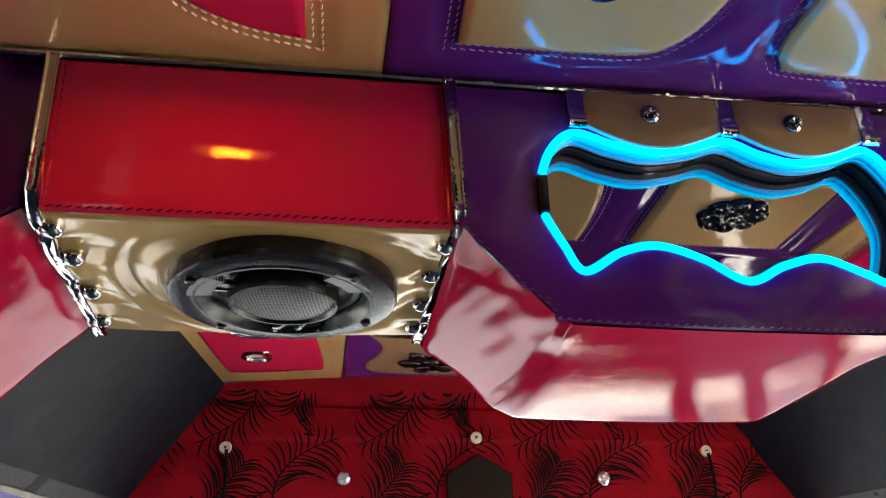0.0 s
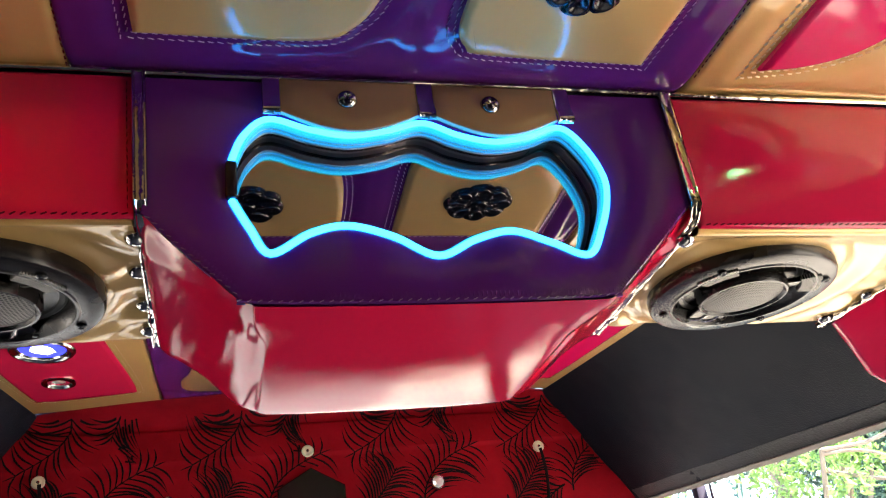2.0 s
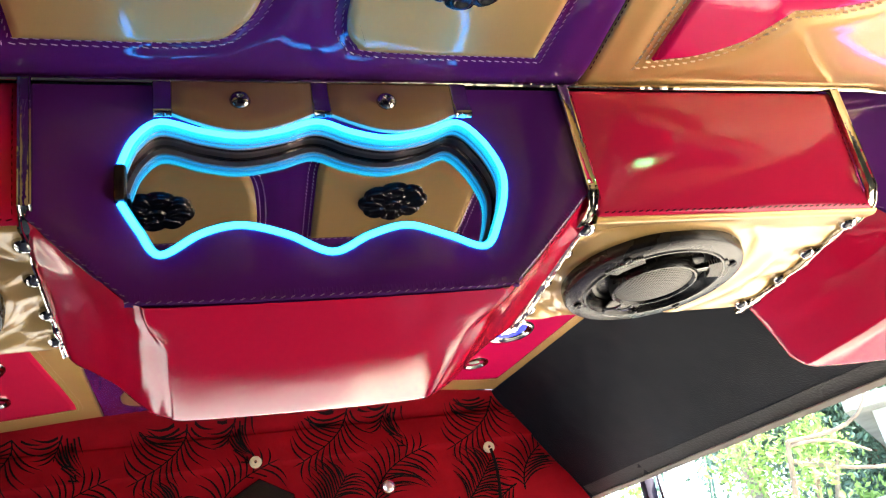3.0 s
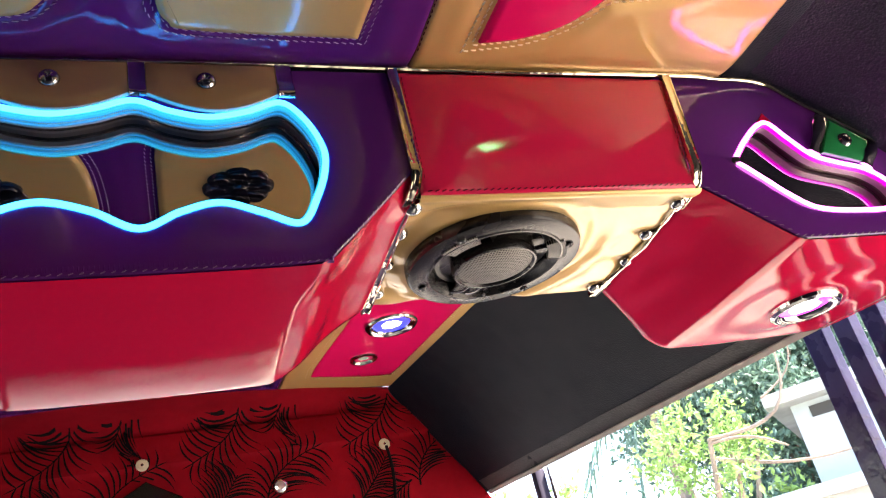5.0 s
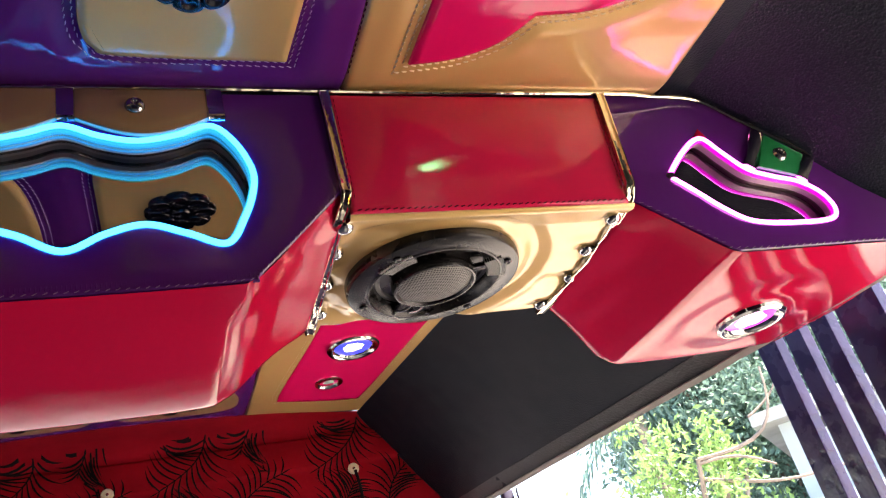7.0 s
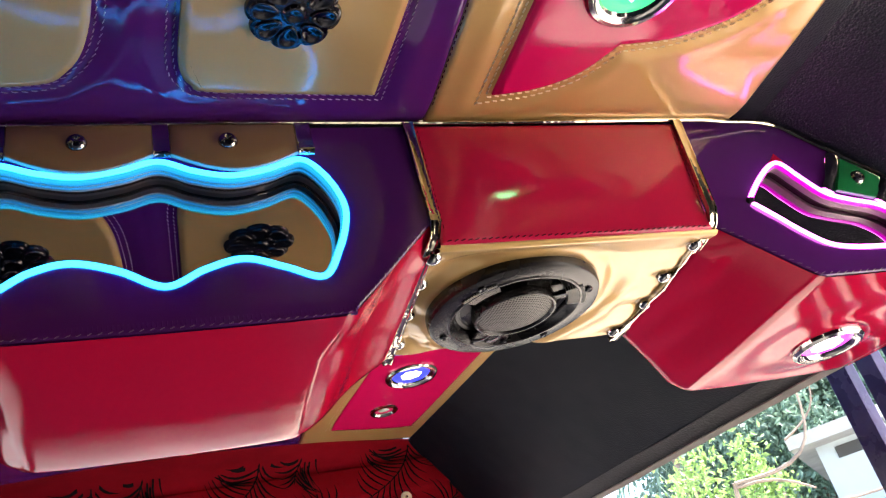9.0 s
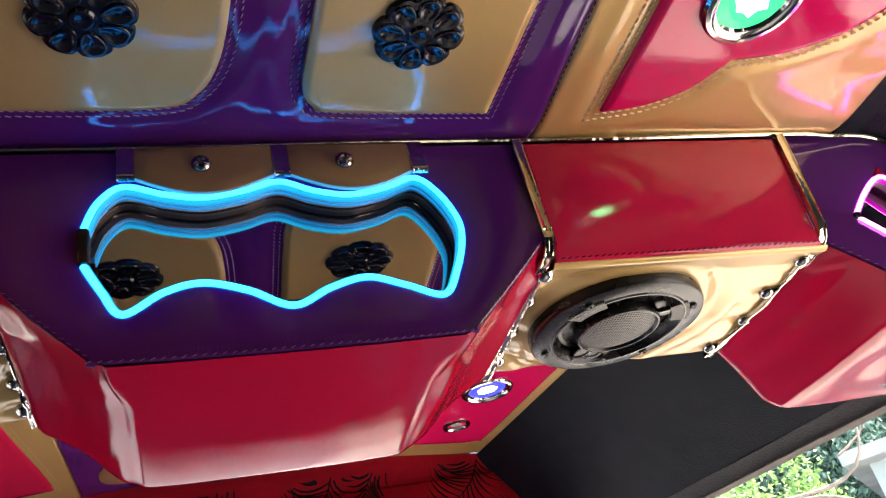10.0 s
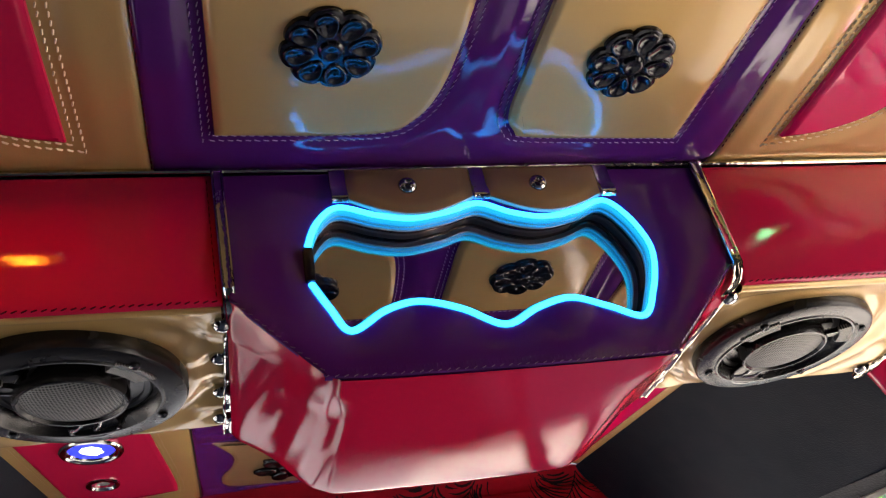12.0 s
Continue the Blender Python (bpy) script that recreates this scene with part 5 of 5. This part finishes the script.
palm((4.78, 7.25, 0), 3.25, "slim palm tree with drooping green leaves")
tree("shrub_tree", (2.35, 5.4, 0), 1.95, 0.40, 14, 60, 0.07, LEAF_LIGHT, "small leafy shrub at the lane's edge", 31)

# a leaning bare tree whose limbs arch before the house
bare = thing("bare_tree", "slim bare tree with pale arching limbs beside the lane", "tree", (3.30, 5.20, 0))
bm = bmesh.new()
limb(bm, Vector((0.70, 0.35, -0.1)), Vector((0.26, -0.40, 2.15)), 0.040, 0.016, Vector((-0.10, 0.05, 0)))
part("trunk", bm, BARK, bare)
for a, b, bend, r in (((0.262, -0.398, 2.145), (0.78, -0.72, 2.62), (0.16, -0.06, -0.16), 0.016), ((0.264, -0.392, 2.12), (0.62, -0.68, 1.97), (0.02, 0, 0.05), 0.013), ((0.287, -0.358, 2.02), (1.02, -0.88, 1.86), (0, 0, -0.06), 0.014), ((0.62, -0.60, 2.32), (0.86, -0.78, 2.66), (0.10, 0, -0.02), 0.009)):
    bm = bmesh.new()
    limb(bm, Vector(a), Vector(b), r, r * 0.5, Vector(bend))
    part("limb", bm, BARK, bare)

# the white house and its boundary wall
house = thing("house", "pale plastered single-storey house with a flat concrete eave", "house")
face_dir = pose(4.52, 4.93, 0, 0, 0, -47)
bm = box(bmesh.new(), (-0.07, 0.0, 0), (5.0, 4.0, 2.33), face_dir)
part("wall", bm, PLASTER, house, smooth=False)
bm = box(bmesh.new(), (-0.22, -0.22, 2.33), (5.3, 4.3, 2.42), face_dir)
part("eave", bm, CONCRETE, house, "pale concrete eave slab", smooth=False)
bm = box(bmesh.new(), (0.05, -0.012, 2.21), (0.24, 0.05, 2.29), face_dir)
part("vent", bm, SHADE, house, "dark vent slot", smooth=False)
bm = box(bmesh.new(), (-2.6, -0.25, 0), (4.0, -0.05, 1.62), face_dir @ pose(-0.45, -0.35, 0))
bw = thing("boundary_wall", "low weathered concrete boundary wall with a coping", "wall", kind="structure")
part("body", bm, CONCRETE, bw, smooth=False)
bm = box(bmesh.new(), (-2.6, -0.32, 1.62), (4.0, 0.02, 1.70), face_dir @ pose(-0.45, -0.35, 0))
part("coping", bm, PLASTER, bw, "pale coping", smooth=False)
